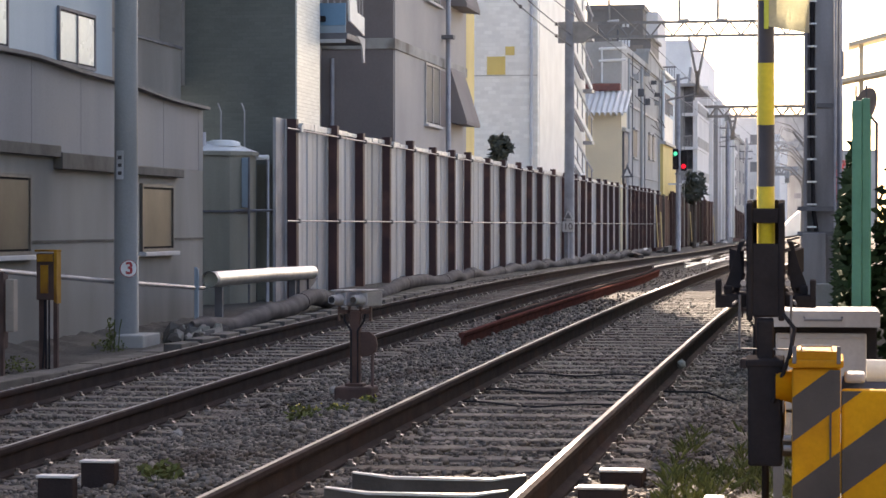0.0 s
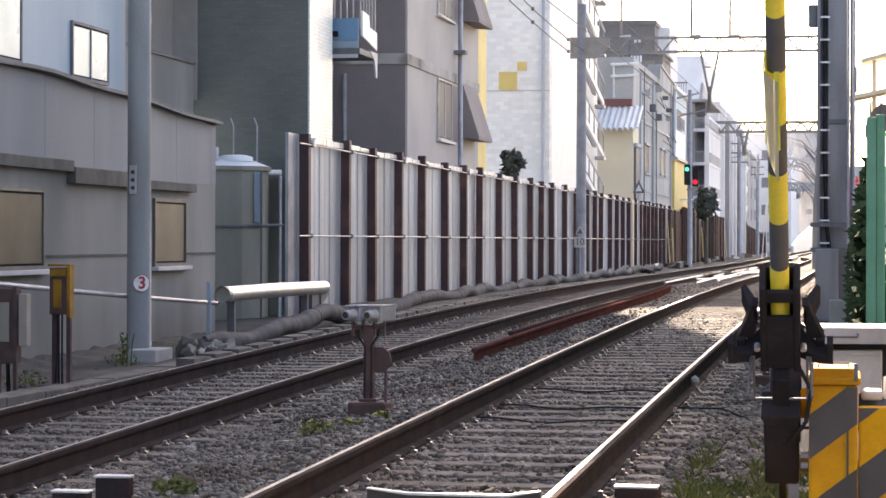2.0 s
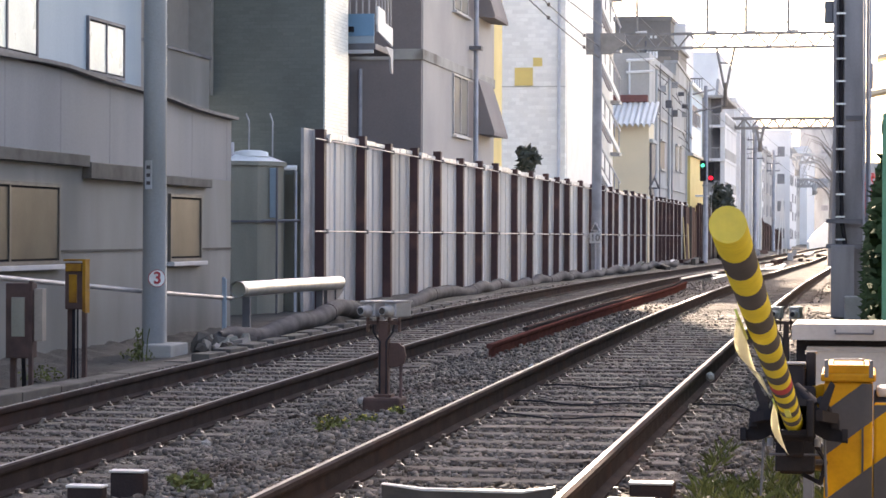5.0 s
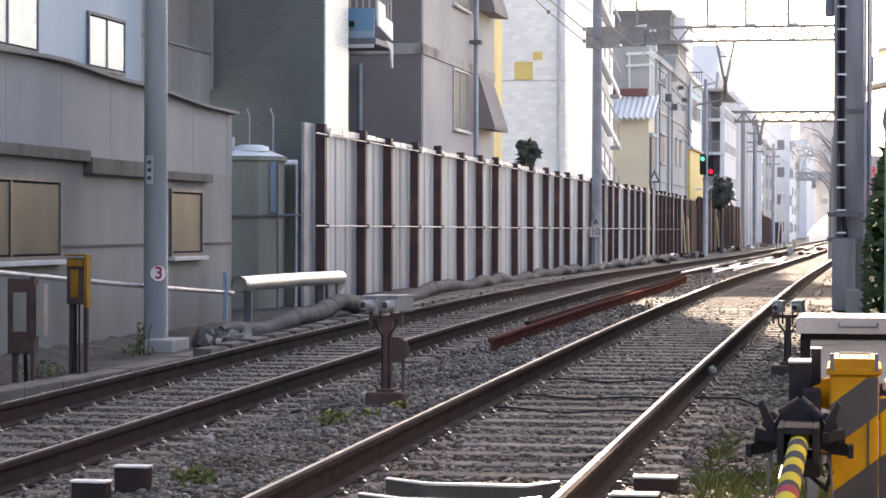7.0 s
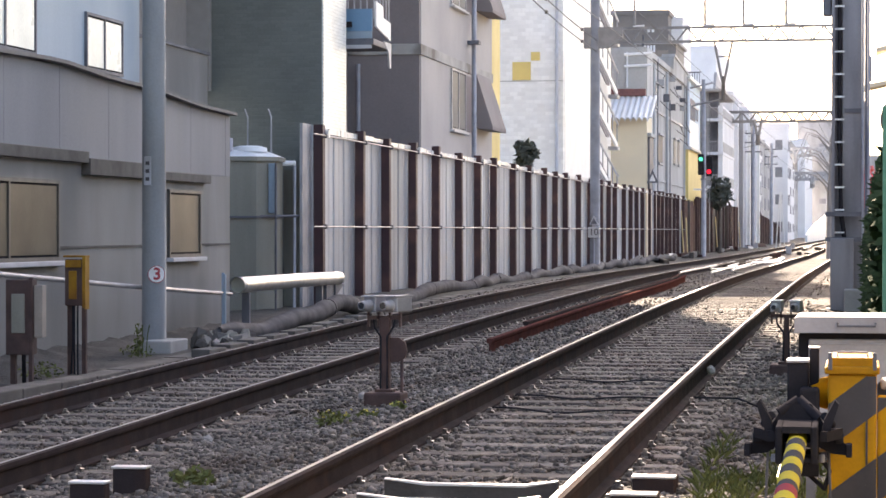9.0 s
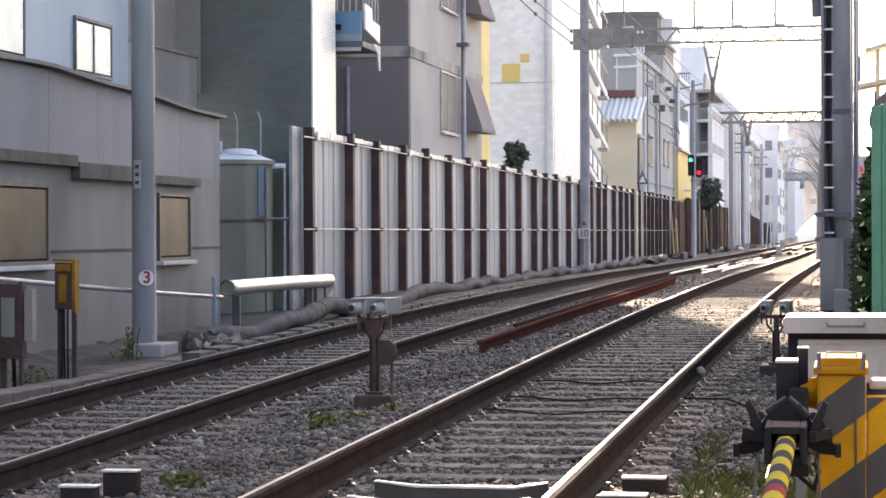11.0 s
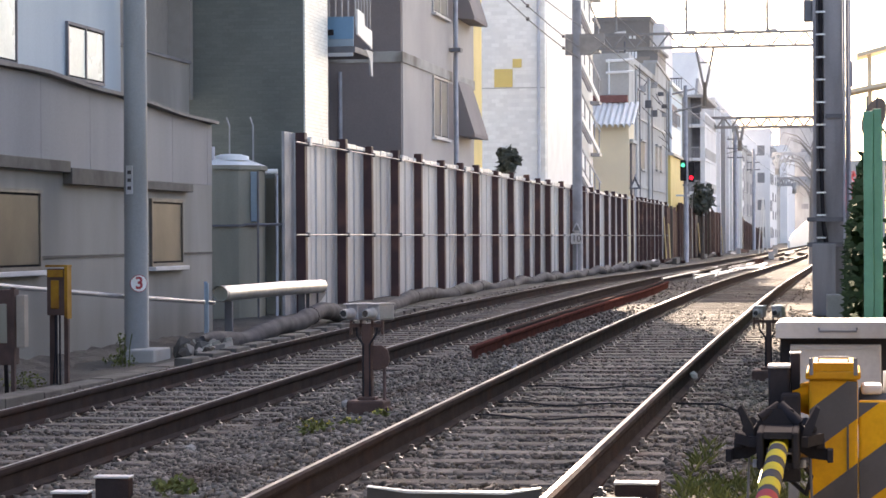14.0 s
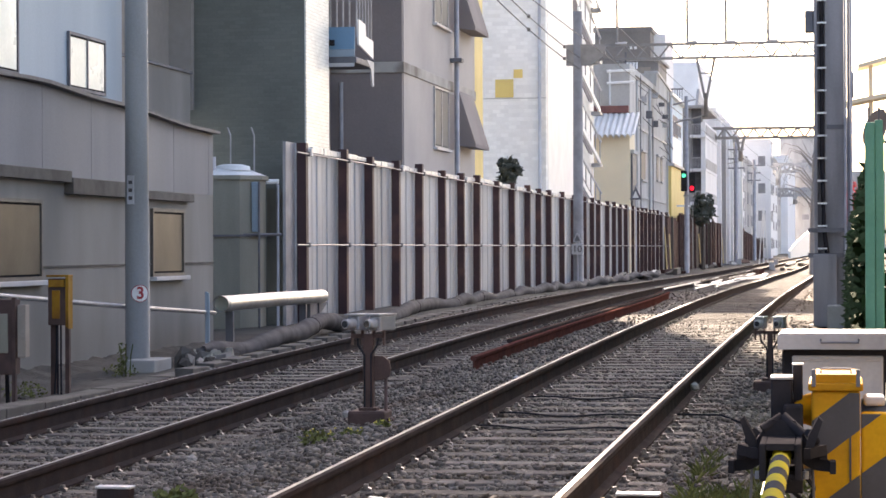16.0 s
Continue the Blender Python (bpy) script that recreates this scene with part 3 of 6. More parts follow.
# ---- tracks ----
def rail_mesh(fx, fz, side, y0, y1, name="rail", lift=0.0):
    prof = [(-0.035, 0), (-0.036, -0.02), (-0.03, -0.035), (-0.009, -0.045), (-0.009, -0.125), (-0.065, -0.14), (-0.065, -0.153),
            (0.065, -0.153), (0.065, -0.14), (0.009, -0.125), (0.009, -0.045), (0.03, -0.035), (0.036, -0.02), (0.035, 0), (0.005, 0.005), (-0.026, 0.004)]
    ys = []
    y = y0
    while y < y1:
        ys.append(y)
        y += 1.5 if y < 60 else 6
    ys.append(y1)
    bm = bmesh.new()
    rings = []
    for y in ys:
        x = fx(y) + side * 0.7525
        rings.append([bm.verts.new((x + a, y, fz(y) + (b * 1.2 if b < 0 else b) + lift)) for a, b in prof])
    k = len(prof)
    for r, s in zip(rings, rings[1:]):
        for i in range(k):
            f = bm.faces.new((r[i], r[(i + 1) % k], s[(i + 1) % k], s[i]))
            f.material_index = 1 if i == 14 else 0
    bm.faces.new(rings[0])
    bm.faces.new(rings[-1])
    bmesh.ops.recalc_face_normals(bm, faces=bm.faces[:])
    return bm


def build_track(fx, fz, label, y0, phase, guard):
    t = thing("railway_track", label, "railway track", group="parallel railway tracks", kind="")
    for side in (-1, 1):
        part("rail", rail_mesh(fx, fz, side, y0, 420), ("rust", "polished"), t, "rusty steel rail with a polished running surface")
    sl = box(-1.1, 1.1, -0.11, 0.11, -0.12, 0.0, 0.02)
    sl_me = mesh_of("sleeper", sl, "sleeper")
    clip = prism([(-0.032, 0), (0.032, 0), (0.032, 0.012), (0.014, 0.02), (0.012, 0.04), (-0.012, 0.04), (-0.014, 0.02), (-0.032, 0.014)], -0.022, 0.022)
    cl_me = mesh_of("rail_clip", clip, "clip")
    i = 0
    rnd = random.Random(int(-fx(0) * 100))
    y = phase
    while y < 118:
        z = fz(y) - 0.1836
        at = pose(fx(y) + rnd.uniform(-0.03, 0.03), y + rnd.uniform(-0.02, 0.02), z, math.degrees(math.atan(fz(y + 1) - fz(y))), 0, rnd.uniform(-0.8, 0.8))
        s = part("sleeper", sl_me, "", t, at=at)
        if y < 46:
            for sx in (-0.7525, 0.7525):
                for e in (-0.105, 0.105):
                    part("rail_clip", cl_me, "", s, at=pose(sx + e, 0, 0.002, 0, 0, rnd.uniform(-6, 6)))
        y += 0.575
        i += 1
    return t


build_ground()
track_right = build_track(rail_x, rail_z, "ballasted track with concrete sleepers and shiny worn rails", 9.0, 9.5, False)
track_left = build_track(left_x, left_z, "ballasted track with rusty rails beside the sheet fence", 9.0, 9.7, True)


# ---- fence along the line ----
POST_Y = [45.4, 49.2, 52.05, 55.2, 58.3, 61.8, 64.9, 67.7, 71.7, 75.1, 78.9, 81.7, 84.7, 88.7, 92.4, 96.5, 99.4, 102.0, 106.0, 109.1, 112.2, 115.2, 118.9, 121.9, 124.4, 126.8, 129.5, 132.1, 135.0, 137.8, 141.8]


def build_fence():
    f = thing("sheet_fence", "tall galvanised sheet fence with dark red steel posts", "fence")
    post_me = mesh_of("post", box(-0.095, 0.095, -0.105, 0.105, -0.3, 3.60, 0.008), "post")
    cap_me = mesh_of("post_plate", box(-0.04, 0.06, -0.08, 0.08, 3.34, 3.50, 0.01), "sheet_bright")
    bolt_me = mesh_of("pipe_clamp", box(-0.03, 0.05, -0.05, 0.05, -0.045, 0.045, 0.01), "dark_steel")
    rnd = random.Random(31)
    X = -10.45
    ends = [44.55] + POST_Y
    for k, y in enumerate(POST_Y):
        h = 0.03 * math.sin(k * 2.1)
        p = part("post", post_me, "", f, at=pose(X, y, h, rnd.uniform(-0.25, 0.25), rnd.uniform(-0.2, 0.2)))
        if k % 3 == 0:
            part("post_plate", cap_me, "", p, at=pose(0.1, 0.2, 0))
        for z in (1.6, 3.38):
            part("pipe_clamp", bolt_me, "", p, at=pose(0.11, 0, z - h))
    for k, (a, b) in enumerate(zip(ends, ends[1:])):
        n = max(1, round((b - a) / 1.02))
        w = (b - a) / n
        top = 3.5 + 0.02 * math.sin(k)
        for i in range(n):
            u = a + w * i
            ribs = [(0, 0), (0.44, 0.004), (0.46, 0.014), (0.49, 0.014), (0.51, 0.004), (0.90, 0), (0.915, 0.032), (0.96, 0.032), (0.985, 0)]
            face = [(X - 0.14 + d, u + w * q) for q, d in ribs]
            lift = rnd.uniform(-0.02, 0.02)
            part("corrugated_sheet", prism(face + [(X - 0.20, u + w * 0.985), (X - 0.20, u)], 0.0, top + lift + (0.09 if k == 0 else 0), "z"), "sheet" if k else "galv", f)
        if k:
            q = a + 0.1
            while q < b - 0.25:
                e = min(q + rnd.uniform(0.5, 1.1), b - 0.08)
                part("top_cap", box(X - 0.15, X - 0.03, q, e, top - 0.075 + rnd.uniform(-0.012, 0.012), top + 0.03 + rnd.uniform(-0.02, 0.025), 0.01), "sheet_bright", f, "bright galvanised capping strip")
                q = e + rnd.uniform(0.02, 0.12)
    for z in (1.6, 3.38):
        part("rail", tube([(X + 0.12, 44.4, z), (X + 0.12, 141.8, z)], 0.016, 8), "mast_steel", f, "thin grey horizontal pipe")
    # brown continuation: upright boards, then plain panels
    g = thing("brown_fence", "rust-brown board and sheet fence in the distance", "fence")
    y = 142.2
    while y < 192:
        w = rnd.uniform(0.9, 2.2)
        part("board", box(-10.5 + rnd.uniform(-0.05, 0.05), -10.40, y, y + w - 0.12, 0, 3.45 + rnd.uniform(-0.35, 0.15)), "old_board" if 158 < y < 190 and rnd.random() < 0.7 else "brown_sheet", g)
        if rnd.random() < 0.55:
            part("post", box(-10.40, -10.26, y - 0.1, y + 0.1, 0, 3.6 + rnd.uniform(-0.2, 0.2)), "post" if rnd.random() < 0.6 else "old_board", g)
        y += w
    while y < 330:
        w = 4.6
        h = 3.45 if y < 250 else 3.2 - (y - 250) * 0.018
        part("panel", box(-10.5, -10.42, y, y + w - 0.05, 0, h + rnd.uniform(-0.12, 0.1)), "brown_sheet", g)
        part("post", box(-10.42, -10.3, y - 0.08, y + 0.08, 0, h + 0.1), "post", g)
        y += w
    return f


build_fence()


# ---- buildings on the far side of the line ----
def wall_window(parent, plane, at, a0, a1, z0, z1, panes=2, glass="dim_glass", frame_mat="window_frame", sill="offwhite", proud=0.05):
    """A sliding window on a wall facing +x (plane 'x', runs along y) or -y (plane 'y', runs along x)."""
    def b(p0, p1, d0, d1, q0, q1, bevel=0.0, bm=None):
        if plane == "x":
            return box(at + d0, at + d1, p0, p1, q0, q1, bevel, bm)
        return box(p0, p1, at - d1, at - d0, q0, q1, bevel, bm)
    w = part("window", b(a0, a1, 0.004, 0.02, z0, z1), "black", parent, "metal-framed sliding window")
    t = 0.05
    bm = b(a0 - t, a0, 0, proud, z0 - t, z1 + t)
    b(a1, a1 + t, 0, proud, z0 - t, z1 + t, 0, bm)
    b(a0, a1, 0, proud, z1, z1 + t, 0, bm)
    b(a0, a1, 0, proud, z0 - t, z0, 0, bm)
    part("window_frame", bm, frame_mat, w)
    for i in range(panes):
        p0 = a0 + (a1 - a0) * i / panes
        p1 = a0 + (a1 - a0) * (i + 1) / panes
        part("pane", b(p0 + 0.03, p1 - 0.03, 0.021 + 0.008 * (i % 2), 0.027 + 0.008 * (i % 2), z0 + 0.03, z1 - 0.03), glass, w)
        if i:
            part("mullion", b(p0 - 0.03, p0 + 0.03, 0.03, 0.045, z0, z1), frame_mat, w)
    if sill:
        part("window_sill", b(a0 - 0.12, a1 + 0.12, 0, proud + 0.08, z0 - t - 0.07, z0 - t - 0.003, 0.01), sill, w, "pale projecting sill")
    return w


def build_warehouse():
    w = thing("warehouse", "low grey sheet-clad warehouse with a dark sagging roof edge", "warehouse")
    X = -10.7
    part("wall", box(-14, X, 18, 39.6, -0.4, 2.45), "render_wall", w, "grey rendered lower wall")
    # cladding above: vertical seams
    top = lambda q: 3.76 - 0.28 * max(0, (q - 31) / 8.6)
    y = 18.0
    while y < 39.5:
        y1 = min(y + 2.13, 39.6)
        part("cladding_sheet", prism([(y + 0.006, 2.45), (y1 - 0.006, 2.45), (y1 - 0.006, top(y1)), (y + 0.006, top(y))], -14, X + 0.012 + 0.006 * math.sin(y * 3), "x"), "warehouse", w)
        y = y1
    bm = bmesh.new()
    ys = [18 + 0.8 * i for i in range(28)]
    tops = [3.78 - 0.28 * max(0, (q - 31) / 8.6) + 0.018 * math.sin(q * 1.3) for q in ys]
    prism([(q, z - 0.02) for q, z in zip(ys, tops)] + [(q, z + 0.03) for q, z in reversed(list(zip(ys, tops)))], -14, X + 0.14, "x", bm)
    part("roof", bm, "roof_edge", w, "dark corrugated roof edge")
    part("ledge", box(X, X + 0.12, 18, 31.7, 2.46, 2.62, 0.01), "dark_concrete", w, "weathered ledge over the windows")
    part("ledge", box(X, X + 0.14, 31.7, 35.2, 2.30, 2.53, 0.01), "dark_concrete", w)
    part("ledge", box(X, X + 0.12, 35.2, 38.0, 2.30, 2.43, 0.01), "dark_concrete", w)
    part("seam", box(X, X + 0.02, 30.5, 39.6, 1.28, 1.31), "dark_concrete", w)
    wall_window(w, "x", X, 26.9, 30.62, 1.17, 2.15, 2)
    wall_window(w, "x", X, 35.9, 37.6, 1.15, 2.12, 1)
    u = thing("blue_house", "pale blue clad upper storey behind the warehouse roof", "house")
    part("wall", box(-20, -12.5, 14, 40.2, 0, 17), "blue_wall", u)
    wall_window(u, "x", -12.5, 37.25, 39.1, 4.2, 5.05, 2, "glass", "dark_steel", None)
    wall_window(u, "x", -12.5, 32.2, 34.75, 4.25, 5.6, 2, "glass", "dark_steel", None)
    part("downpipe", tube([(-12.35, 40.1, 4), (-12.35, 40.1, 9)], 0.05), "galv", u)


build_warehouse()


def build_green_building():
    g = thing("green_building", "tall dark green tiled apartment building", "building")
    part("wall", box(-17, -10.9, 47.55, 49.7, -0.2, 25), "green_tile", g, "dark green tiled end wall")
    # thin pale facing that paints the brighter side; the sun misses this face
    part("side_wall", box(-10.896, -10.86, 47.55, 49.72, -0.2, 25), "green_tile_side", g, "tiled side wall with its brightness put into a pale colour")
    # recessed balcony beside the end wall
    part("balcony_wall", box(-13.1, -12.9, 40.4, 46.05, 0, 5.03), "render_wall", g, "grey balcony parapet")
    part("parapet_cap", box(-13.16, -12.86, 40.4, 46.1, 5.031, 5.09), "dark_steel", g)
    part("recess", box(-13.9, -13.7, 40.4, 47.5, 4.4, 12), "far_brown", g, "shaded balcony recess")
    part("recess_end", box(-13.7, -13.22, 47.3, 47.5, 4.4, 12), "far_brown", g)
    part("lamp", tube([(-13.55, 44.4, 5.78), (-13.3, 44.4, 5.72)], [0.06, 0.09], 12), "galv", g, "small wall lamp")
    part("ceiling_slab", box(-13.9, -12.95, 40.4, 47.5, 7.6, 7.8), "mauve", g)


def build_blue_balcony():
    b = thing("balcony_block", "grey block with a blue balcony above the fence", "balcony")
    part("wall", box(-17, -12.7, 50.2, 58.3, 0, 27), "mauve", b)
    part("slab", box(-12.7, -10.38, 50.3, 52.2, 5.54, 5.68, 0.02), "dark_steel", b, "dark balcony slab")
    part("gutter", box(-12.7, -10.42, 50.26, 50.3, 5.46, 5.54), "offwhite", b)
    part("front_panel", box(-12.7, -10.42, 50.3, 50.36, 5.84, 6.32), "blue", b, "blue balcony panel")
    part("lower_panel", box(-12.7, -10.42, 50.3, 50.34, 5.68, 5.83), "blue_wall", b, "pale lower panel")
    part("side_panel", prism([(50.5, 5.95), (52.1, 5.75), (52.1, 6.15), (51.3, 6.2), (51.2, 6.45), (50.5, 6.5)], -10.40, -10.36, "x"), "white", b, "white balcony side panel")
    for i in range(6):
        part("baluster", box(-11.25 + 0.14 * i, -11.22 + 0.14 * i, 50.31, 50.34, 6.32, 7.4), "galv", b)
    for i in range(6):
        part("baluster", box(-10.41, -10.38, 50.4 + 0.32 * i, 50.43 + 0.32 * i, 6.1, 7.2), "galv", b)
    part("handrail", box(-10.43, -10.35, 50.3, 52.2, 7.2, 7.26), "galv", b)
    part("outdoor_unit", box(-11.3, -10.85, 50.2, 50.29, 5.92, 6.04, 0.01), "black", b, "dark slot in the panel")
    part("bracket", prism([(51.4, 5.7), (52.2, 5.7), (52.2, 5.15), (52.05, 5.15), (51.9, 5.5)], -10.41, -10.37, "x"), "offwhite", b)
    part("downpipe", tube([(-12.42, 58.3, 0), (-12.42, 58.3, 5.7)], 0.05), "galv", b)


def build_grey_building():
    g = thing("grey_building", "grey rendered apartment block with a dark end wall", "building")
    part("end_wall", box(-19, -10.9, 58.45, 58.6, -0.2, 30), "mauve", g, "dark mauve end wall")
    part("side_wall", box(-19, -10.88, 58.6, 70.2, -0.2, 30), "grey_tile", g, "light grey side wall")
    part("string_course", box(-17, -10.84, 58.40, 70.2, 5.93, 6.20, 0.01), "concrete", g, "pale string course")
    part("string_course", box(-17, -10.86, 58.62, 70.2, 9.2, 9.42, 0.01), "grey_tile", g)
    for z in (4.3, 7.65):
        wall_window(g, "x", -10.88, 63.0, 65.2, z, z + 1.55, 2, "dark_glass", "galv")
        part("dark_panel", box(-10.88, -10.85, 65.3, 67.0, z, z + 1.55), "mauve", g)
        part("screen", prism([(-10.88, z + 1.85), (-10.88, z + 0.15), (-10.36, z + 0.1), (-10.36, z + 0.2)], 67.0, 69.6, "y"), "mauve", g, "sloping dark window screen")
    part("downpipe", tube([(-10.72, 65.9, 0), (-10.72, 65.9, 15)], 0.07), "galv", g, "grey downpipe")
    part("pipe_bracket", box(-10.9, -10.55, 65.7, 66.1, 6.75, 6.85), "dark_steel", g)
    y = thing("yellow_building", "narrow yellow-walled building behind the grey block", "building")
    part("wall", box(-19, -10.95, 70.3, 72.3, 0, 9.5), "yellow_wall", y)


def build_white_building():
    w = thing("white_building", "tall white tiled building with small yellow panels", "building")
    part("end_wall", box(-24, -11.02, 88.6, 89, -0.2, 30), "white_tile", w, "white tiled end wall")
    part("side_wall", box(-24, -11.0, 89.0, 97.5, -0.2, 30), "white", w, "sunlit white side wall")
    for x0, x1, z0, z1 in ((-12.94, -12.25, 7.19, 7.87), (-12.24, -11.90, 7.92, 8.24)):
        part("panel", box(x0, x1, 88.56, 88.6, z0, z1), "yellow_wall", w, "square yellow panel")
    part("joint", box(-16, -11.02, 88.585, 88.6, 7.14, 7.17), "far_grey", w)
    part("downpipe", tube([(-11.25, 88.5, 0), (-11.25, 88.5, 23)], 0.06), "offwhite", w, "white downpipe")


def build_escape_stair():
    s = thing("fire_escape", "white zigzag steel fire escape on a wall", "staircase")
    part("tower_wall", box(-20, -11.3, 98, 108.5, 0, 26), "white", s)
    for k in range(9):
        z = 0.9 + 2.35 * k
        # no real hole: a dark panel on the wall paints the opening's shade
        part("stair_opening", prism([(99.2, z + 1.95), (100.4, z + 1.95), (107.6, z + 0.65), (107.6, z + 0.15), (106.4, z + 0.15), (99.2, z + 1.4)], -11.3, -11.27, "x"), "mauve", s, "flat dark panel painting the shade in a stair opening")
        part("flight", prism([(99.0, z + 1.35), (107.8, z - 0.1), (107.8, z - 0.35), (99.0, z + 1.1)], -10.98, -10.9, "x"), "white", s)
        part("flight_rail", tube([(-10.9, 99.0, z + 2.2), (-10.9, 107.8, z + 0.75)], 0.05, 6), "white", s)
        for i in range(5):
            y = 99.4 + 2.0 * i
            zz = z + 1.3 - 1.45 * (y - 99) / 8.8
            part("baluster", box(-10.93, -10.88, y, y + 0.06, zz, zz + 0.85), "galv", s)
        part("landing", box(-11.3, -10.88, 107.4, 108.4, z - 0.4, z - 0.25), "galv", s)


def build_cream_house():
    h = thing("cream_house", "cream rendered house with a white tiled roof", "house")
    part("wall", box(-15, -10.5, 118, 121, 0, 7.25), "cream", h)
    bm = bmesh.new()
    prof = []
    for i in range(16):
        x = -14.6 + 0.28 * i
        prof += [(x, 0.0), (x + 0.05, 0.11), (x + 0.14, 0.15), (x + 0.22, 0.1)]
    for (xa, da), (xb, db) in zip(prof, prof[1:]):
        bm.faces.new([bm.verts.new(v) for v in ((xa, 117.3, 7.0 + da), (xb, 117.3, 7.0 + db), (xb, 120.4, 8.25 + db), (xa, 120.4, 8.25 + da))])
    bmesh.ops.remove_doubles(bm, verts=bm.verts[:], dist=0.001)
    bmesh.ops.solidify(bm, geom=bm.faces[:], thickness=0.05)
    part("roof", bm, "white", h, "white corrugated tile roof")
    part("ridge", box(-14.6, -10.75, 120.2, 120.6, 8.35, 8.72, 0.03), "roof_red", h, "dull red ridge tiles")
    part("shutter", box(-10.49, -10.38, 118.4, 120.6, 3.6, 6.2, 0.02), "dark_steel", h, "dark shutter box")
    part("shutter_hood", box(-10.49, -10.3, 118.2, 120.8, 6.21, 6.4, 0.02), "old_concrete", h)
    part("rear_gable", box(-15, -10.75, 121.0, 124.3, 0, 10.9), "old_concrete", h, "stained concrete rear gable wall")
    for z in (9.9, 10.5):
        part("gutter_pipe", tube([(-11.9, 120.8, z), (-10.5, 120.8, z + 0.05)], 0.07, 8), "white", h, "white horizontal pipe")
    part("gutter_pipe", tube([(-11.75, 120.8, 8.8), (-11.75, 120.8, 10.6)], 0.05, 8), "white", h)


def build_old_house():
    """Weathered concrete house with pipes, conduits and slit windows on its long wall."""
    b = thing("grey_house", "weathered grey concrete house with pipes and wires on its wall", "house")
    X = -10.9
    part("wall", box(-18, X, 124.5, 150, 0, 10.6), "old_concrete", b)
    part("roof_edge", prism([(124.4, 10.6), (150.1, 10.6), (150.1, 11.3), (139, 11.7), (138.6, 10.9), (124.4, 10.9)], -18, X + 0.12, "x"), "old_concrete", b)
    part("coping", prism([(139, 11.71), (150.2, 11.31), (150.2, 11.42), (139, 11.85)], X - 0.6, X + 0.2, "x"), "offwhite", b, "pale sloping coping")
    for y0, y1, z0, z1 in ((129.4, 132.3, 5.25, 6.75), (140.2, 141.6, 5.5, 6.9), (143.4, 144.8, 5.5, 6.9), (127.0, 128.2, 8.2, 9.4)):
        w = part("window", box(X - 0.1, X + 0.02, y0, y1, z0, z1), "dark_glass", b, "narrow dark window")
        part("sill", box(X, X + 0.12, y0 - 0.15, y1 + 0.15, z0 - 0.12, z0 - 0.004), "old_concrete", w)
        part("hood", box(X, X + 0.14, y0 - 0.15, y1 + 0.15, z1 + 0.004, z1 + 0.1), "offwhite", w)
    for y, r, m, top in ((125.6, 0.06, "old_concrete", 10.4), (127.9, 0.03, "dark_steel", 10.8), (134.0, 0.08, "old_concrete", 10.5), (136.2, 0.03, "dark_steel", 9.0), (147.6, 0.05, "old_concrete", 11.2), (149.4, 0.06, "far_brown", 11.2)):
        part("downpipe", tube([(X + 0.12, y, 0), (X + 0.12, y, top)], r, 8), m, b)
    for z, y0, y1 in ((7.9, 125, 149.5), (4.2, 124.8, 149.5)):
        part("floor_band", box(X, X + 0.07, y0, y1, z, z + 0.14), "offwhite" if z > 5 else "old_concrete", b)
    rnd = random.Random(17)
    for i in range(9):
        y, z = rnd.uniform(125, 147), rnd.uniform(6.5, 10.4)
        part("wire", tube([(X + 0.1, y, z), (X + 0.5, y + 1.2, z - rnd.uniform(0.15, 0.5)), (X + 0.1, y + rnd.uniform(2.2, 4.5), z + rnd.uniform(-0.4, 0.5))], 0.022, 5), "wire", b)
    for i in range(7):
        y, z = rnd.uniform(125, 147), rnd.uniform(8.2, 10.2)
        part("bracket", box(X, X + 0.35, y, y + 0.25, z, z + rnd.uniform(0.15, 0.5), 0.02), "offwhite" if i % 2 else "dark_steel", b)
    part("aerial_mast", tube([(-11.4, 126, 10.8), (-11.4, 126, 11.9)], 0.05, 6), "dark_steel", b)
    for k in range(4):
        part("roof_insulator", tube([(-11.3 + 0.16 * k, 126, 11.0), (-11.3 + 0.16 * k, 126, 11.35)], 0.06, 8), "white", b)


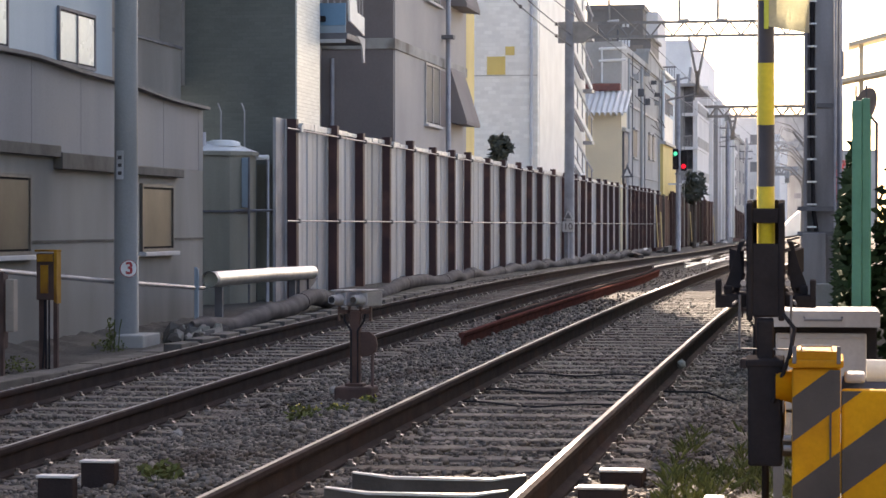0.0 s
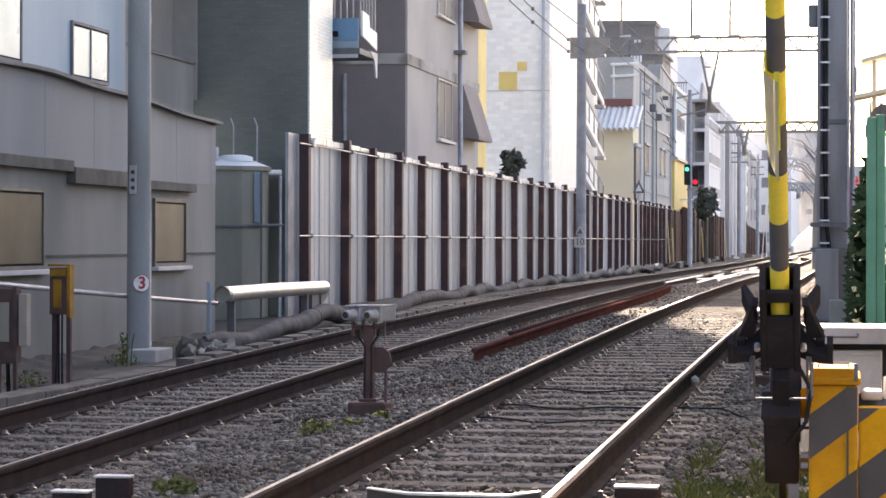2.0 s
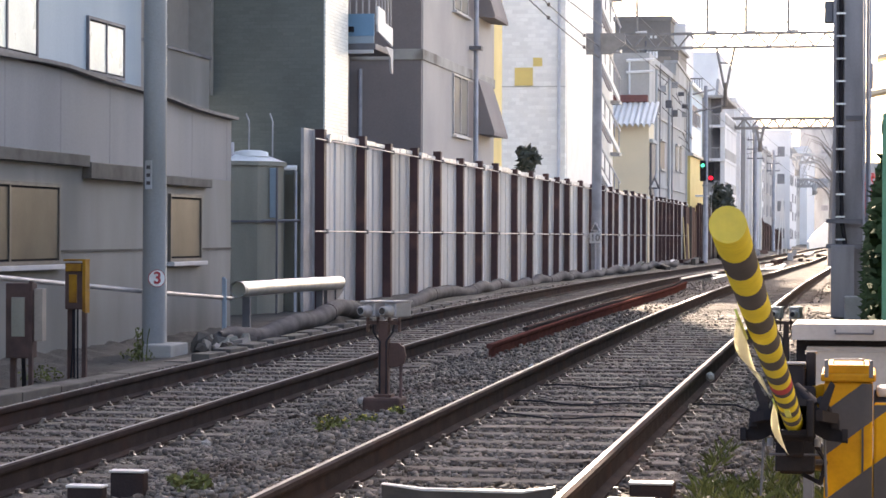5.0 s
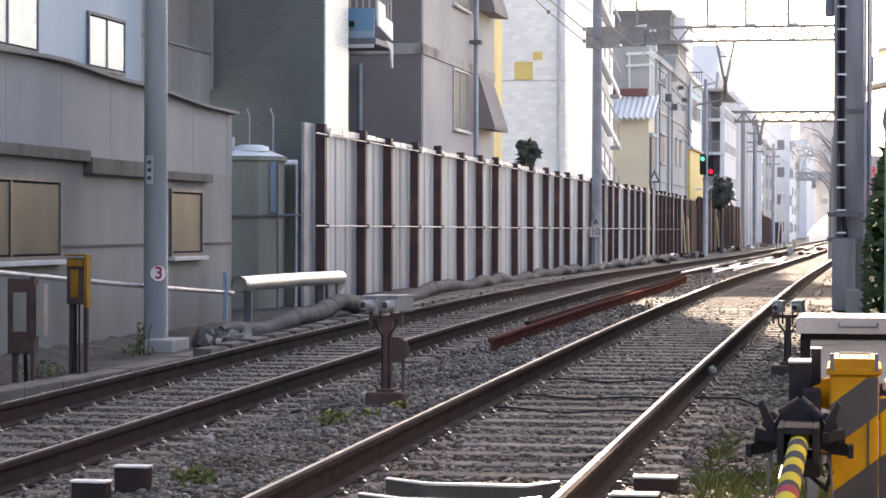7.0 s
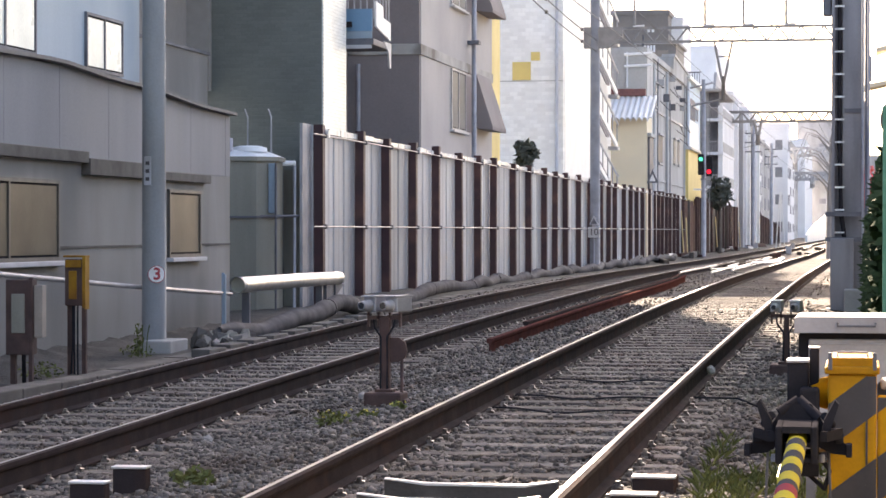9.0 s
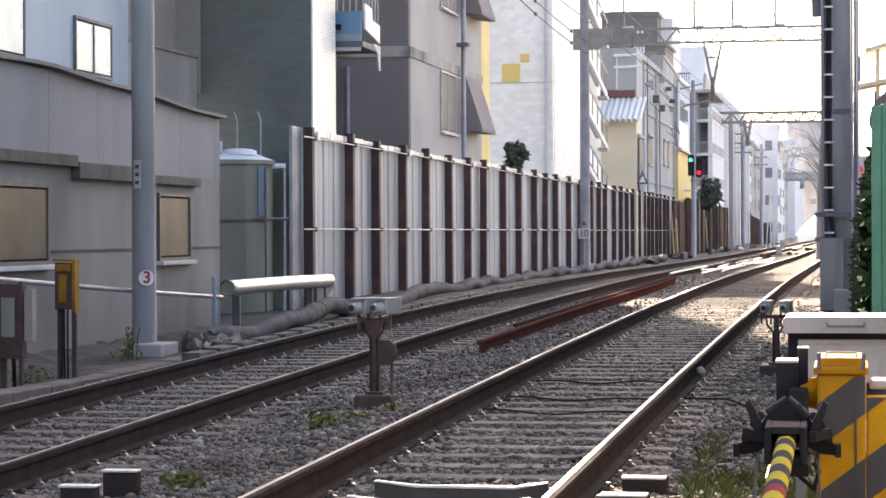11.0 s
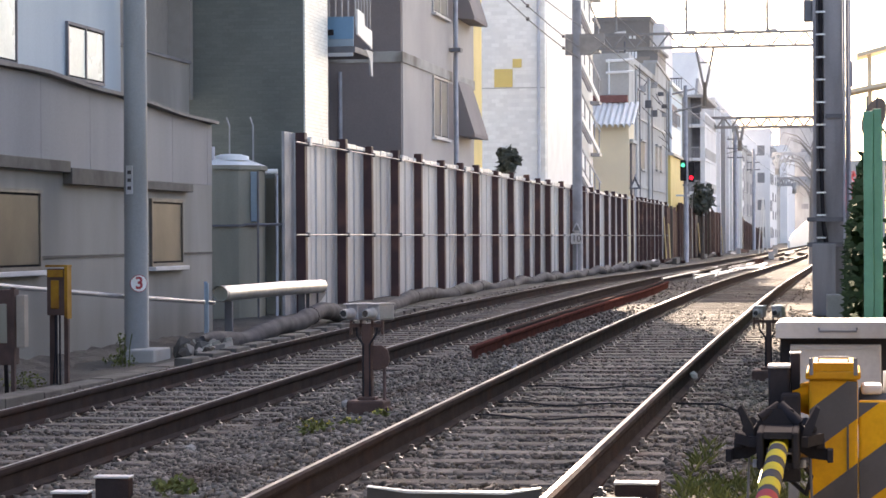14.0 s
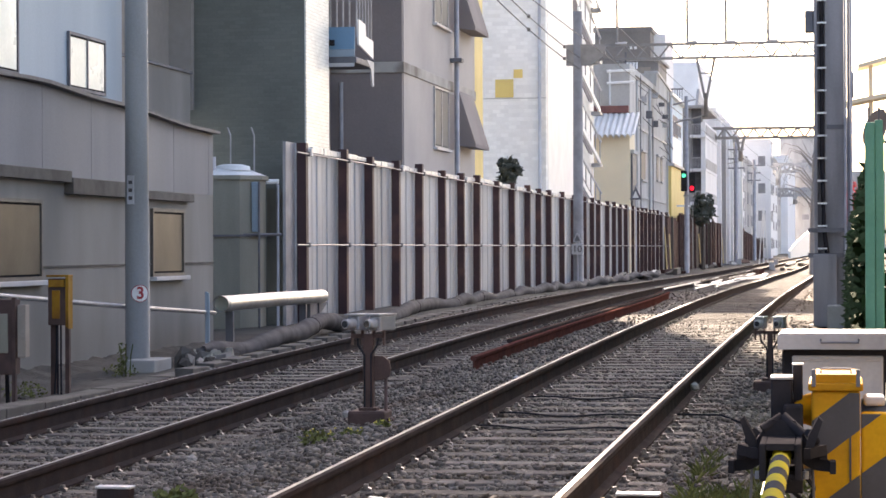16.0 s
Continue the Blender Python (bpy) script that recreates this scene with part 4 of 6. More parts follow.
def build_blue_far_house():
    b = thing("blue_far_house", "pale blue house with dark open balconies and a brown roof room", "house")
    X = -10.9
    part("wall", box(-18, X, 150.4, 163.6, 0, 11.1), "pale_blue", b)
    part("roof_slab", box(-18, X + 0.3, 150.2, 163.8, 11.1, 11.3), "white", b)
    part("lower_wall", box(X, X + 0.12, 151, 160, 6.8, 8.6), "white", b, "white lower storey")
    r = part("roof_room", box(-14.2, -11.7, 152.6, 159.5, 11.3, 13.5), "far_brown", b, "brown clad roof room")
    part("room_eave", box(-14.4, -11.5, 152.4, 159.7, 13.5, 13.65), "old_concrete", r)
    part("room_door", box(-13.4, -12.2, 152.55, 152.6, 11.35, 13.1), "beige", r)
    for y0, y1, z0, z1 in [(151.2, 158.6, 8.75, 10.1)]:
        # the balcony's inner shade is painted as a flat dark panel
        o = part("balcony_opening", box(X - 0.06, X + 0.02, y0, y1, z0, z1), "mauve", b, "flat dark panel painting the shade in an open balcony")
        for i in range(8):
            q = y0 + (y1 - y0) * (i + 0.5) / 8
            part("baluster", box(X + 0.2, X + 0.25, q, q + 0.07, z0, z0 + 0.75), "galv", o)
        part("handrail", box(X + 0.18, X + 0.27, y0, y1, z0 + 0.75, z0 + 0.83), "galv", o)
    for i in range(6):
        part("roof_rail_post", box(-11.55 + 0.16 * i, -11.51 + 0.16 * i, 160.5, 160.6, 11.3, 12.2), "dark_steel", b)
    part("roof_rail", box(-11.6, -10.65, 160.5, 160.6, 12.15, 12.23), "dark_steel", b)
    part("pipe", tube([(X + 0.15, 150.8, 0), (X + 0.15, 150.8, 11)], 0.08, 8), "white", b)


build_green_building()
build_blue_balcony()
build_grey_building()
build_white_building()
build_escape_stair()
build_cream_house()
build_old_house()
build_blue_far_house()


def block(name, label, mat, x0, x1, y0, y1, h, floors=0, group="", winx=0, winy=0, z0=0.0, glass="far_glass", category="building"):
    """A plain building body with rows of windows on the faces towards the line (winx) and the crossing (winy)."""
    b = thing(name, label, category, group=group)
    part("wall", box(x0, x1, y0, y1, z0, h), mat, b)
    part("parapet", box(x0 - 0.1, x1 + 0.1, y0 - 0.1, y1 + 0.1, h, h + 0.35), mat, b)
    for k in range(floors):
        z = z0 + 1.4 + (h - z0 - 1) * k / floors
        for i in range(winx):
            a = y0 + (y1 - y0) * (i + 0.3) / winx
            w = part("window", box(x1 - 0.1, x1 + 0.03, a, a + (y1 - y0) * 0.4 / winx, z, z + 1.3), glass, b)
            part("sill", box(x1, x1 + 0.15, a - 0.1, a + (y1 - y0) * 0.4 / winx + 0.1, z - 0.1, z - 0.003), "offwhite", w)
        for i in range(winy):
            a = x0 + (x1 - x0) * (i + 0.3) / winy
            part("window", box(a, a + (x1 - x0) * 0.4 / winy, y0 - 0.03, y0 + 0.1, z, z + 1.3), glass, b)
    return b


tower = block("brown_tower", "brown-grey water tower block on a roof", "far_brown", -17.1, -13.2, 165, 172, 16.5, 0)
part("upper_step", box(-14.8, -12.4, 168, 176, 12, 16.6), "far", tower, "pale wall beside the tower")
for q in (-14.55, -14.25):
    part("vent_light", box(q - 0.09, q + 0.09, 164.95, 165.0, 15.3, 15.5), "white", tower)
shed = thing("yellow_shed", "yellow sheet-clad shed beside the signals", "shed")
part("wall", box(-12, -10.62, 148.5, 161.5, 0, 6.6), "yellow_wall", shed)
part("roof", prism([(-12.2, 6.6), (-10.4, 6.6), (-10.4, 6.75), (-12.2, 7.1)], 148.2, 161.8), "offwhite", shed, "pale roof sheet")


def build_balcony_tower():
    """Dark stacked balconies towards the crossing, pale piers beside them."""
    d = thing("balcony_tower", "dark apartment block with stacked open balconies", "building")
    part("wall", box(-18, -11.7, 186, 201, 0, 12.6), "far_grey", d)
    part("end_pier", box(-10.9, -10.55, 184.6, 201, 0, 11.2), "far", d, "pale corner pier")
    for i in range(4):
        z = 2.2 + 2.6 * i
        part("balcony_slab", box(-11.75, -10.5, 184.4, 201, z, z + 0.22), "far", d)
        # dark sheet before the wall, painting the shade at the balcony's back
        part("balcony_recess", box(-11.7, -10.92, 185.9, 186.0, z + 0.22, z + 2.6), "dark_steel", d, "dark sheet painting the shade inside the balcony")
        part("handrail", box(-11.75, -10.9, 184.45, 184.52, z + 1.0, z + 1.08), "galv", d)
        for q in range(7):
            part("baluster", box(-11.70 + 0.12 * q, -11.66 + 0.12 * q, 184.46, 184.51, z + 0.22, z + 1.0), "galv", d)
        part("side_rail", box(-10.55, -10.51, 185, 200.5, z + 0.22, z + 1.0), "far_grey", d)
    part("roof_slab", box(-11.9, -10.45, 184.3, 201, 12.3, 12.5), "far_grey", d)
    part("rooftop_sign", prism([(186, 12.6), (198, 12.6), (198, 13.0), (188, 14.0)], -11.4, -11.2, "x"), "far_grey", d)


build_balcony_tower()
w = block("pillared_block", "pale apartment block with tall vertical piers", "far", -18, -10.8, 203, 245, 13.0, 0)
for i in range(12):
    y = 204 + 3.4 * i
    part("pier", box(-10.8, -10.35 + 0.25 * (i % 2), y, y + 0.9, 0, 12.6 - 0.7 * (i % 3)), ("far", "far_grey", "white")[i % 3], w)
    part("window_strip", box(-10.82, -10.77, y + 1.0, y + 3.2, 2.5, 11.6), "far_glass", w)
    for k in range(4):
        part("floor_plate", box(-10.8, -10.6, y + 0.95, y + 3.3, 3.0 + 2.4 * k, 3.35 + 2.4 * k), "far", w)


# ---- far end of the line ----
# no haze in the air here: the pale wall colours stand in for it
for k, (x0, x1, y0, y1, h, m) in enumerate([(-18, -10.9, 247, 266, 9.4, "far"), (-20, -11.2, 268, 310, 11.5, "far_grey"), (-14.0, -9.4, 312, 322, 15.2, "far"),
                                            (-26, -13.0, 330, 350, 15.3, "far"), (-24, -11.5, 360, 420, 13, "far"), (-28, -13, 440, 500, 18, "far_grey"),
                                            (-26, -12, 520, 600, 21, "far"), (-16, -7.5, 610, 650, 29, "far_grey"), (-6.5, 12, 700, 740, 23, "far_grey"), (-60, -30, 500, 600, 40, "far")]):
    block("far_building", "far apartment building along the line with haze put into its colour", m, x0, x1, y0, y1, h, 4, "buildings along the line", 4 if k < 6 else 0, 2)


# unseen tall blocks added behind the first row to keep the sun from the further tracks
block("tower_block", "unseen tall block added behind the houses to shade the tracks", "far_grey", -27, -15.9, 112, 136, 34, 9, "tower blocks behind the houses", 3, 0)
block("tower_block", "unseen tall block added behind the houses to shade the tracks", "far_grey", -34, -19.4, 137, 166, 44, 11, "tower blocks behind the houses", 3, 0)
block("tower_block", "unseen tall block added behind the houses to shade the tracks", "far_grey", -44, -24.0, 168, 205, 56, 14, "tower blocks behind the houses", 3, 0)

# two more added blockers, for the ground still further off
block("tower_block", "unseen tall block added behind the houses to shade the tracks", "far_grey", -48, -26.8, 206, 232, 64, 16, "tower blocks behind the houses", 3, 0)
block("tower_block", "unseen tall block added behind the houses to shade the tracks", "far_grey", -54, -30.2, 233, 262, 74, 18, "tower blocks behind the houses", 3, 0)


def build_ramp():
    """The white parapet where the line rises and swings away."""
    r = thing("parapet_wall", "bright white curved parapet where the line rises", "parapet")
    pts = [(-6.9 + 2.3 * ((y - 300) / 70) ** 1.5, y, 0.95 + 3.7 * (y - 300) / 70) for y in range(300, 371, 7)]
    for a, b in zip(pts, pts[1:]):
        bm = bmesh.new()
        prism([(a[1], -0.2), (b[1], -0.2), (b[1], b[2]), (a[1], a[2])], 0, 0.3, "x", bm)
        for v in bm.verts:
            v.co.x += a[0] if abs(v.co.y - a[1]) < 0.1 else b[0]
        part("wall_section", bm, "white", r)


build_ramp()


def gantry(y, x0, x1, z, label, hazy="gantry_steel"):
    g = thing("catenary_gantry", label, "gantry", group="gantries over the line")
    gz = ground_z(x0, y) - 0.1
    part("mast", tube([(x0, y, gz), (x0, y, z + 1.5)], [0.19, 0.16], 12), hazy, g)
    part("mast", box(x1 - 0.18, x1 + 0.18, y - 0.18, y + 0.18, gz, z + 1.2, 0.02), hazy, g)
    th = 1 + max(0, y - 85) / 75
    for zz in (z - 0.25 * th ** 0.5, z + 0.25 * th ** 0.5):
        part("chord", box(x0, x1, y - 0.06, y + 0.06, zz - 0.045 * th, zz + 0.045 * th), hazy, g)
    n = 21
    for i in range(n):
        a = x0 + 0.9 + (x1 - x0 - 0.9) * i / n
        b = x0 + 0.9 + (x1 - x0 - 0.9) * (i + 1) / n
        s = 1 if i % 2 else -1
        part("brace", tube([(a, y, z - 0.25 * s * th ** 0.5), (b, y, z + 0.25 * s * th ** 0.5)], 0.034 * th, 6), hazy, g)
    part("gusset_plate", prism([(x0 - 0.4, z - 0.45), (x0 + 0.5, z - 0.45), (x0 + 1.0, z - 0.1), (x0 + 1.0, z + 0.3), (x0 - 0.4, z + 0.3)], y - 0.1, y + 0.1, "y"), hazy, g, "grey gusset plate at the mast")
    for xx in (x0 + 4.58,):
        for dx in (-0.32, 0.32):
            part("dropper_arm", tube([(xx + dx, y, z - 0.25), (xx + 0.1 * dx, y, z - 1.7)], 0.05 * th, 6), hazy, g)
        part("dropper_tie", tube([(xx - 0.2, y, z - 0.8), (xx + 0.2, y, z - 0.8)], 0.03 * th, 6), hazy, g)
        part("dropper_post", tube([(xx, y, z - 1.5), (xx, y, z - 2.35)], 0.07 * th, 8), hazy, g)
        part("steady_arm", tube([(xx, y, z - 2.3), (xx - 1.1, y, z - 2.55)], 0.03, 6), hazy, g)
    for e in (1.42, 3.93, 5.30, 6.79) if y < 100 else ():
        xx = x0 + e
        part("upright", tube([(xx, y, z + 0.25), (xx, y, z + 2.8)], 0.045 * th, 6), hazy, g)
        part("insulator", tube([(xx - 0.05, y, z + 0.3), (xx + 0.35, y, z + 0.33)], 0.05, 8), "offwhite", g)
    part("cross_bar", tube([(x0 + 2.0, y, z + 1.1), (x1, y, z + 1.15)], 0.012, 6), hazy, g)
    return g


gantry(85, -9.42, -0.1, 8.52, "grey lattice gantry carrying the overhead wires")
sign = thing("lineside_sign", "white triangular sign over a small marker board", "sign")
part("triangle", prism([(-9.60, 1.74), (-9.26, 1.74), (-9.43, 2.06)], 84.7, 84.74), "offwhite", sign)
part("triangle_mark", prism([(-9.55, 1.765), (-9.31, 1.765), (-9.43, 1.99)], 84.68, 84.70), "dark_steel", sign)
part("bracket", box(-9.5, -9.36, 84.74, 84.85, 1.3, 2.0), "galv", sign)
part("strap", tube([(-9.43, 84.8, -0.1), (-9.43, 84.8, 1.3)], 0.03, 8), "galv", sign)
mb = part("board", box(-9.64, -9.22, 84.7, 84.74, 1.28, 1.66, 0.01), "offwhite", sign)
num = bpy.data.curves.new("digits", "FONT")
num.body, num.size, num.align_x, num.align_y, num.extrude = "10", 0.34, "CENTER", "CENTER", 0.002
num.materials.append(M["stripe_black"])
tmp = new("digits", num)
digits = bpy.data.meshes.new_from_object(tmp.evaluated_get(bpy.context.evaluated_depsgraph_get()))
bpy.data.objects.remove(tmp)
part("digits", digits, "", mb, "dark digits", at=pose(-9.43, 84.69, 1.47, 90, 0, 0))
warn = thing("warning_sign", "small triangular warning sign on a post", "sign")
part("post", tube([(-10.2, 118, 0), (-10.2, 118, 4.6)], 0.04, 8), "galv", warn)
part("plate", prism([(-10.5, 3.9), (-9.9, 3.9), (-10.2, 4.55)], 117.9, 117.93), "dark_steel", warn)
part("inner_plate", prism([(-10.36, 3.98), (-10.04, 3.98), (-10.2, 4.33)], 117.88, 117.9), "white", warn)

gantry(198, -13.0, 0.4, 10.95, "hazy lattice gantry further along the line", "far_brown")
# paler grey than the near gantry, as haze put into the colour
gantry(325, -13.4, -1, 12.2, "far lattice gantry paled by a haze colour", "far_grey")
gantry(470, -14, -2, 12.2, "far lattice gantry paled by a haze colour", "far_grey")


def street_pole(x, y, h, r, label):
    p = thing("utility_pole", label, "utility pole", group="poles beside the line")
    part("shaft", tube([(x, y, -0.2), (x, y, h)], [r, r * 0.75], 12), "galv", p)
    for k in range(3):
        part("crossarm", box(x - 0.7, x + 0.7, y - 0.05, y + 0.05, h - 0.7 - 0.8 * k, h - 0.6 - 0.8 * k), "dark_steel", p)
        for e in (-0.6, 0.1, 0.6):
            part("insulator", tube([(x + e, y, h - 0.6 - 0.8 * k), (x + e, y, h - 0.4 - 0.8 * k)], 0.04, 6), "offwhite", p)


street_pole(-9.2, 207, 10.6, 0.19, "slim grey utility pole beside the far fence")
street_pole(-9.6, 260, 11, 0.2, "slim grey utility pole beside the far fence")


def wires():
    runs = [("contact_wire", rail_x, 6.3), ("contact_wire", left_x, 6.3)]
    for name, fx, z in runs:
        w = thing("overhead_wire", "thin overhead contact wire with its carrier", "overhead wire", group="overhead wires")
        part("contact_wire", tube([(fx(y), y, z) for y in (30, 60, 85, 140, 198, 325, 470)], 0.01, 5), "wire", w)
        part("carrier_wire", tube([(fx(y), y, z + 1.0) for y in (30, 60, 85, 140, 198, 325, 470)], 0.01, 5), "wire", w)
    for x0, z0, x1, z1, y0 in ((-10.4, 8.2, -9.3, 8.0, 66), (-10.4, 7.9, -9.4, 7.7, 62)):
        w = thing("overhead_wire", "dark feeder cable sagging to the gantry", "overhead wire", group="overhead wires")
        pts = [(-9.55 + 0.02 * i, 40 + 4.5 * i, (8.35 if x0 and z0 > 8 else 8.2) + 0.022 * (10 - i) ** 2 + (0.0 if z0 > 8 else -0.25)) for i in range(11)]
        part("cable", tube(pts, 0.018, 6), "wire", w)
        for i in (3, 5, 7, 9):
            p = pts[i]
            part("spacer", box(p[0] - 0.04, p[0] + 0.04, p[1] - 0.1, p[1] + 0.1, p[2] - 0.05, p[2] + 0.05), "wire", w)


wires()


def build_signal():
    s = thing("railway_signal", "railway signal pole with a green and a red light", "railway signal")
    y = 140.0
    part("mast", tube([(-9.12, y, 0), (-9.12, y, 10.4)], [0.15, 0.11], 10), "galv", s)
    for x, z0, z1, lz, lit in ((-9.25, 4.8, 6.0, 5.72, "lamp_green"), (-8.77, 4.72, 5.9, 4.98, "lamp_red")):
        h = part("signal_head", box(x - 0.17, x + 0.17, y - 0.45, y - 0.15, z0, z1, 0.05), "black", s)
        for k in range(3):
            z = z0 + 0.24 + 0.36 * k
            on = abs(z - lz) < 0.15
            z = lz if on else z
            part("lens", tube([(x, y - 0.47, z), (x, y - 0.44, z)], 0.125 if on else 0.09, 14), lit if on else "lens", h)
            part("hood", prism([(x - 0.14, z + 0.08), (x, z + 0.17), (x + 0.14, z + 0.08), (x, z + 0.13)], y - 0.7, y - 0.45), "black", h)
    part("crossarm", tube([(-9.9, y, 9.9), (-8.6, y, 10.2)], 0.06, 6), "galv", s)
    part("crossarm", tube([(-9.6, y, 9.0), (-8.8, y, 9.0)], 0.04, 6), "galv", s)
    part("bracket", box(-9.3, -8.7, y - 0.12, y + 0.1, 4.5, 4.6), "galv", s)
    part("bracket", box(-9.7, -8.9, y - 0.1, y + 0.1, 3.9, 4.0), "white", s)
    for e in (-8.98, -8.78):
        part("ladder_rail", box(e, e + 0.03, y + 0.1, y + 0.13, 0.3, 9), "galv", s)


build_signal()


def build_far_clutter():
    """Loose lineside material between the tracks and along the fence."""
    rnd = random.Random(3)
    mid = lambda y: (rail_x(y) + left_x(y)) / 2
    for i in range(26):
        y0 = rnd.uniform(62, 110)
        run = rnd.uniform(9, 24)
        p = thing("loose_pipe", "white plastic cable pipe lying between the tracks", "pipe", group="white pipes between the tracks")
        d = rnd.uniform(-1.1, 0.1)
        e = d + (rnd.uniform(-0.3, 0.3) if i % 5 else rnd.choice((-0.9, 0.8)))
        h = rnd.uniform(0.06, 0.16)
        y1 = y0 + (run if i % 5 else 5)
        part("pipe", tube([(mid(y0) + d, y0, ground_z(mid(y0), y0) + h), (mid(y1) + e, y1, ground_z(mid(y1), y1) + h)], rnd.uniform(0.02, 0.035), 8), ("white", "galv", "offwhite", "old_board")[i % 4], p)
    for i in range(34):
        y0 = rnd.uniform(98, 235)
        x = -9.55 + rnd.uniform(-0.5, 0.6) if i % 4 else mid(y0) + rnd.uniform(-0.6, 0.6)
        z = ground_z(x, y0)
        t = thing("scrap_timber", "short length of old timber lying beside the track", "timber", group="scrap along the fence")
        ln = rnd.uniform(1.0, 5.5)
        part("board", box(-0.12, 0.12, -ln / 2, ln / 2, 0.02, rnd.uniform(0.1, 0.35), 0.02), ("old_board", "dark_concrete", "brown_sheet", "offwhite", "old_board")[i % 5], t, at=pose(x, y0, z, rnd.uniform(-2, 3), 0, rnd.uniform(-12, 12)))
    for x, y0, w, h in ((-4.4, 148, 0.35, 0.45), (-5.0, 178, 0.35, 0.5), (-8.9, 205, 0.4, 0.45)):
        c = thing("lineside_box", "small pale lineside equipment box beside the track", "equipment box", group="lineside boxes")
        z = ground_z(x, y0)
        part("body", box(x - w / 2, x + w / 2, y0 - w / 2, y0 + w / 2, z, z + h, 0.03), "offwhite", c)
        part("lid", box(x - w / 2 - 0.03, x + w / 2 + 0.03, y0 - w / 2 - 0.03, y0 + w / 2 + 0.03, z + h + 0.001, z + h + 0.04), "galv", c)
    m = thing("marker_stand", "white tripod marker stand beside the far points", "marker")
    for e in (-0.35, 0.0, 0.35):
        part("leg", tube([(-6.3 + e, 190, 0.1), (-6.3 + 0.1 * e, 190, 4.6)], 0.05, 6), "white", m)


build_far_clutter()
for px, py, ph, lean in ((-10.2, 139, 2.6, 4), (-10.15, 141.5, 2.2, -6), (-10.2, 172, 2.4, 5), (-10.2, 205, 2.2, 3)):
    pl = thing("plank", "raw yellow plank leaning on the far fence", "plank", group="planks on the fence")
    part("board", box(-0.02, 0.02, -0.25, 0.25, 0, ph), "plank", pl, at=pose(px, py, 0.1, lean, -3, 0))


def build_spare_rail():
    s = thing("spare_rail", "rusty red spare rail lying between the tracks", "rail")
    fx = lambda y: -4.95 + 0.007 * (y - 27) - 0.0018 * max(0, y - 45) ** 2
    fz = lambda y: ground_z(fx(y) + 0.75, y) + 0.155
    part("rail", rail_mesh(fx, fz, 1, 26.9, 60.0, lift=0.0), ("red_rust", "red_rust"), s)
    r = thing("spare_rail", "rusty spare rail lying beside the track", "rail")
    fx2 = lambda y: fx(y) - 0.19
    part("rail", rail_mesh(fx2, fz, 1, 31.0, 62.0), ("rust", "red_rust"), r)


build_spare_rail()

for cy, sag in ((19.6, 0.25), (18.4, 0.35), (21.4, 0.15)):
    cab = thing("track_cable", "black cable lying across the sleepers", "cable", group="cables across the track")
    part("cable", tube([(rail_x(cy) - 0.66 + 0.12 * i, cy - sag * math.sin(math.pi * i / 11), rail_z(cy) - 0.165 + 0.01 * math.sin(i)) for i in range(12)], 0.007, 6), "black", cab)
cab = thing("track_cable", "black cable running from the rail to the sensor post", "cable", group="cables across the track")
part("cable", tube([(-1.35, 19.4, rail_z(19.4) - 0.15), (-1.0, 19.5, rail_z(19.4) - 0.16), (-0.7, 18.8, 0.1), (-0.55, 17.4, 0.1)], 0.009, 6), "black", cab)
peb = thing("pale_stone", "single pale stone beside the rail foot", "stone")
bmp = bmesh.new()
bmesh.ops.create_icosphere(bmp, subdivisions=1, radius=0.045)
for v in bmp.verts:
    v.co *= 1 + 0.3 * noise.noise(v.co * 30)
part("stone", bmp, "concrete", peb, at=pose(-1.34, 21.6, rail_z(21.6) - 0.08))
for sx, sy in ((-4.35, 20.6), (-3.3, 24.0), (-3.1, 31.0), (-4.6, 33.5), (-7.4, 30.5), (-4.9, 17.5)):
    copy_thing(peb, pose(sx + 1.34, sy - 21.6, ground_z(sx, sy) - rail_z(21.6) + 0.1))


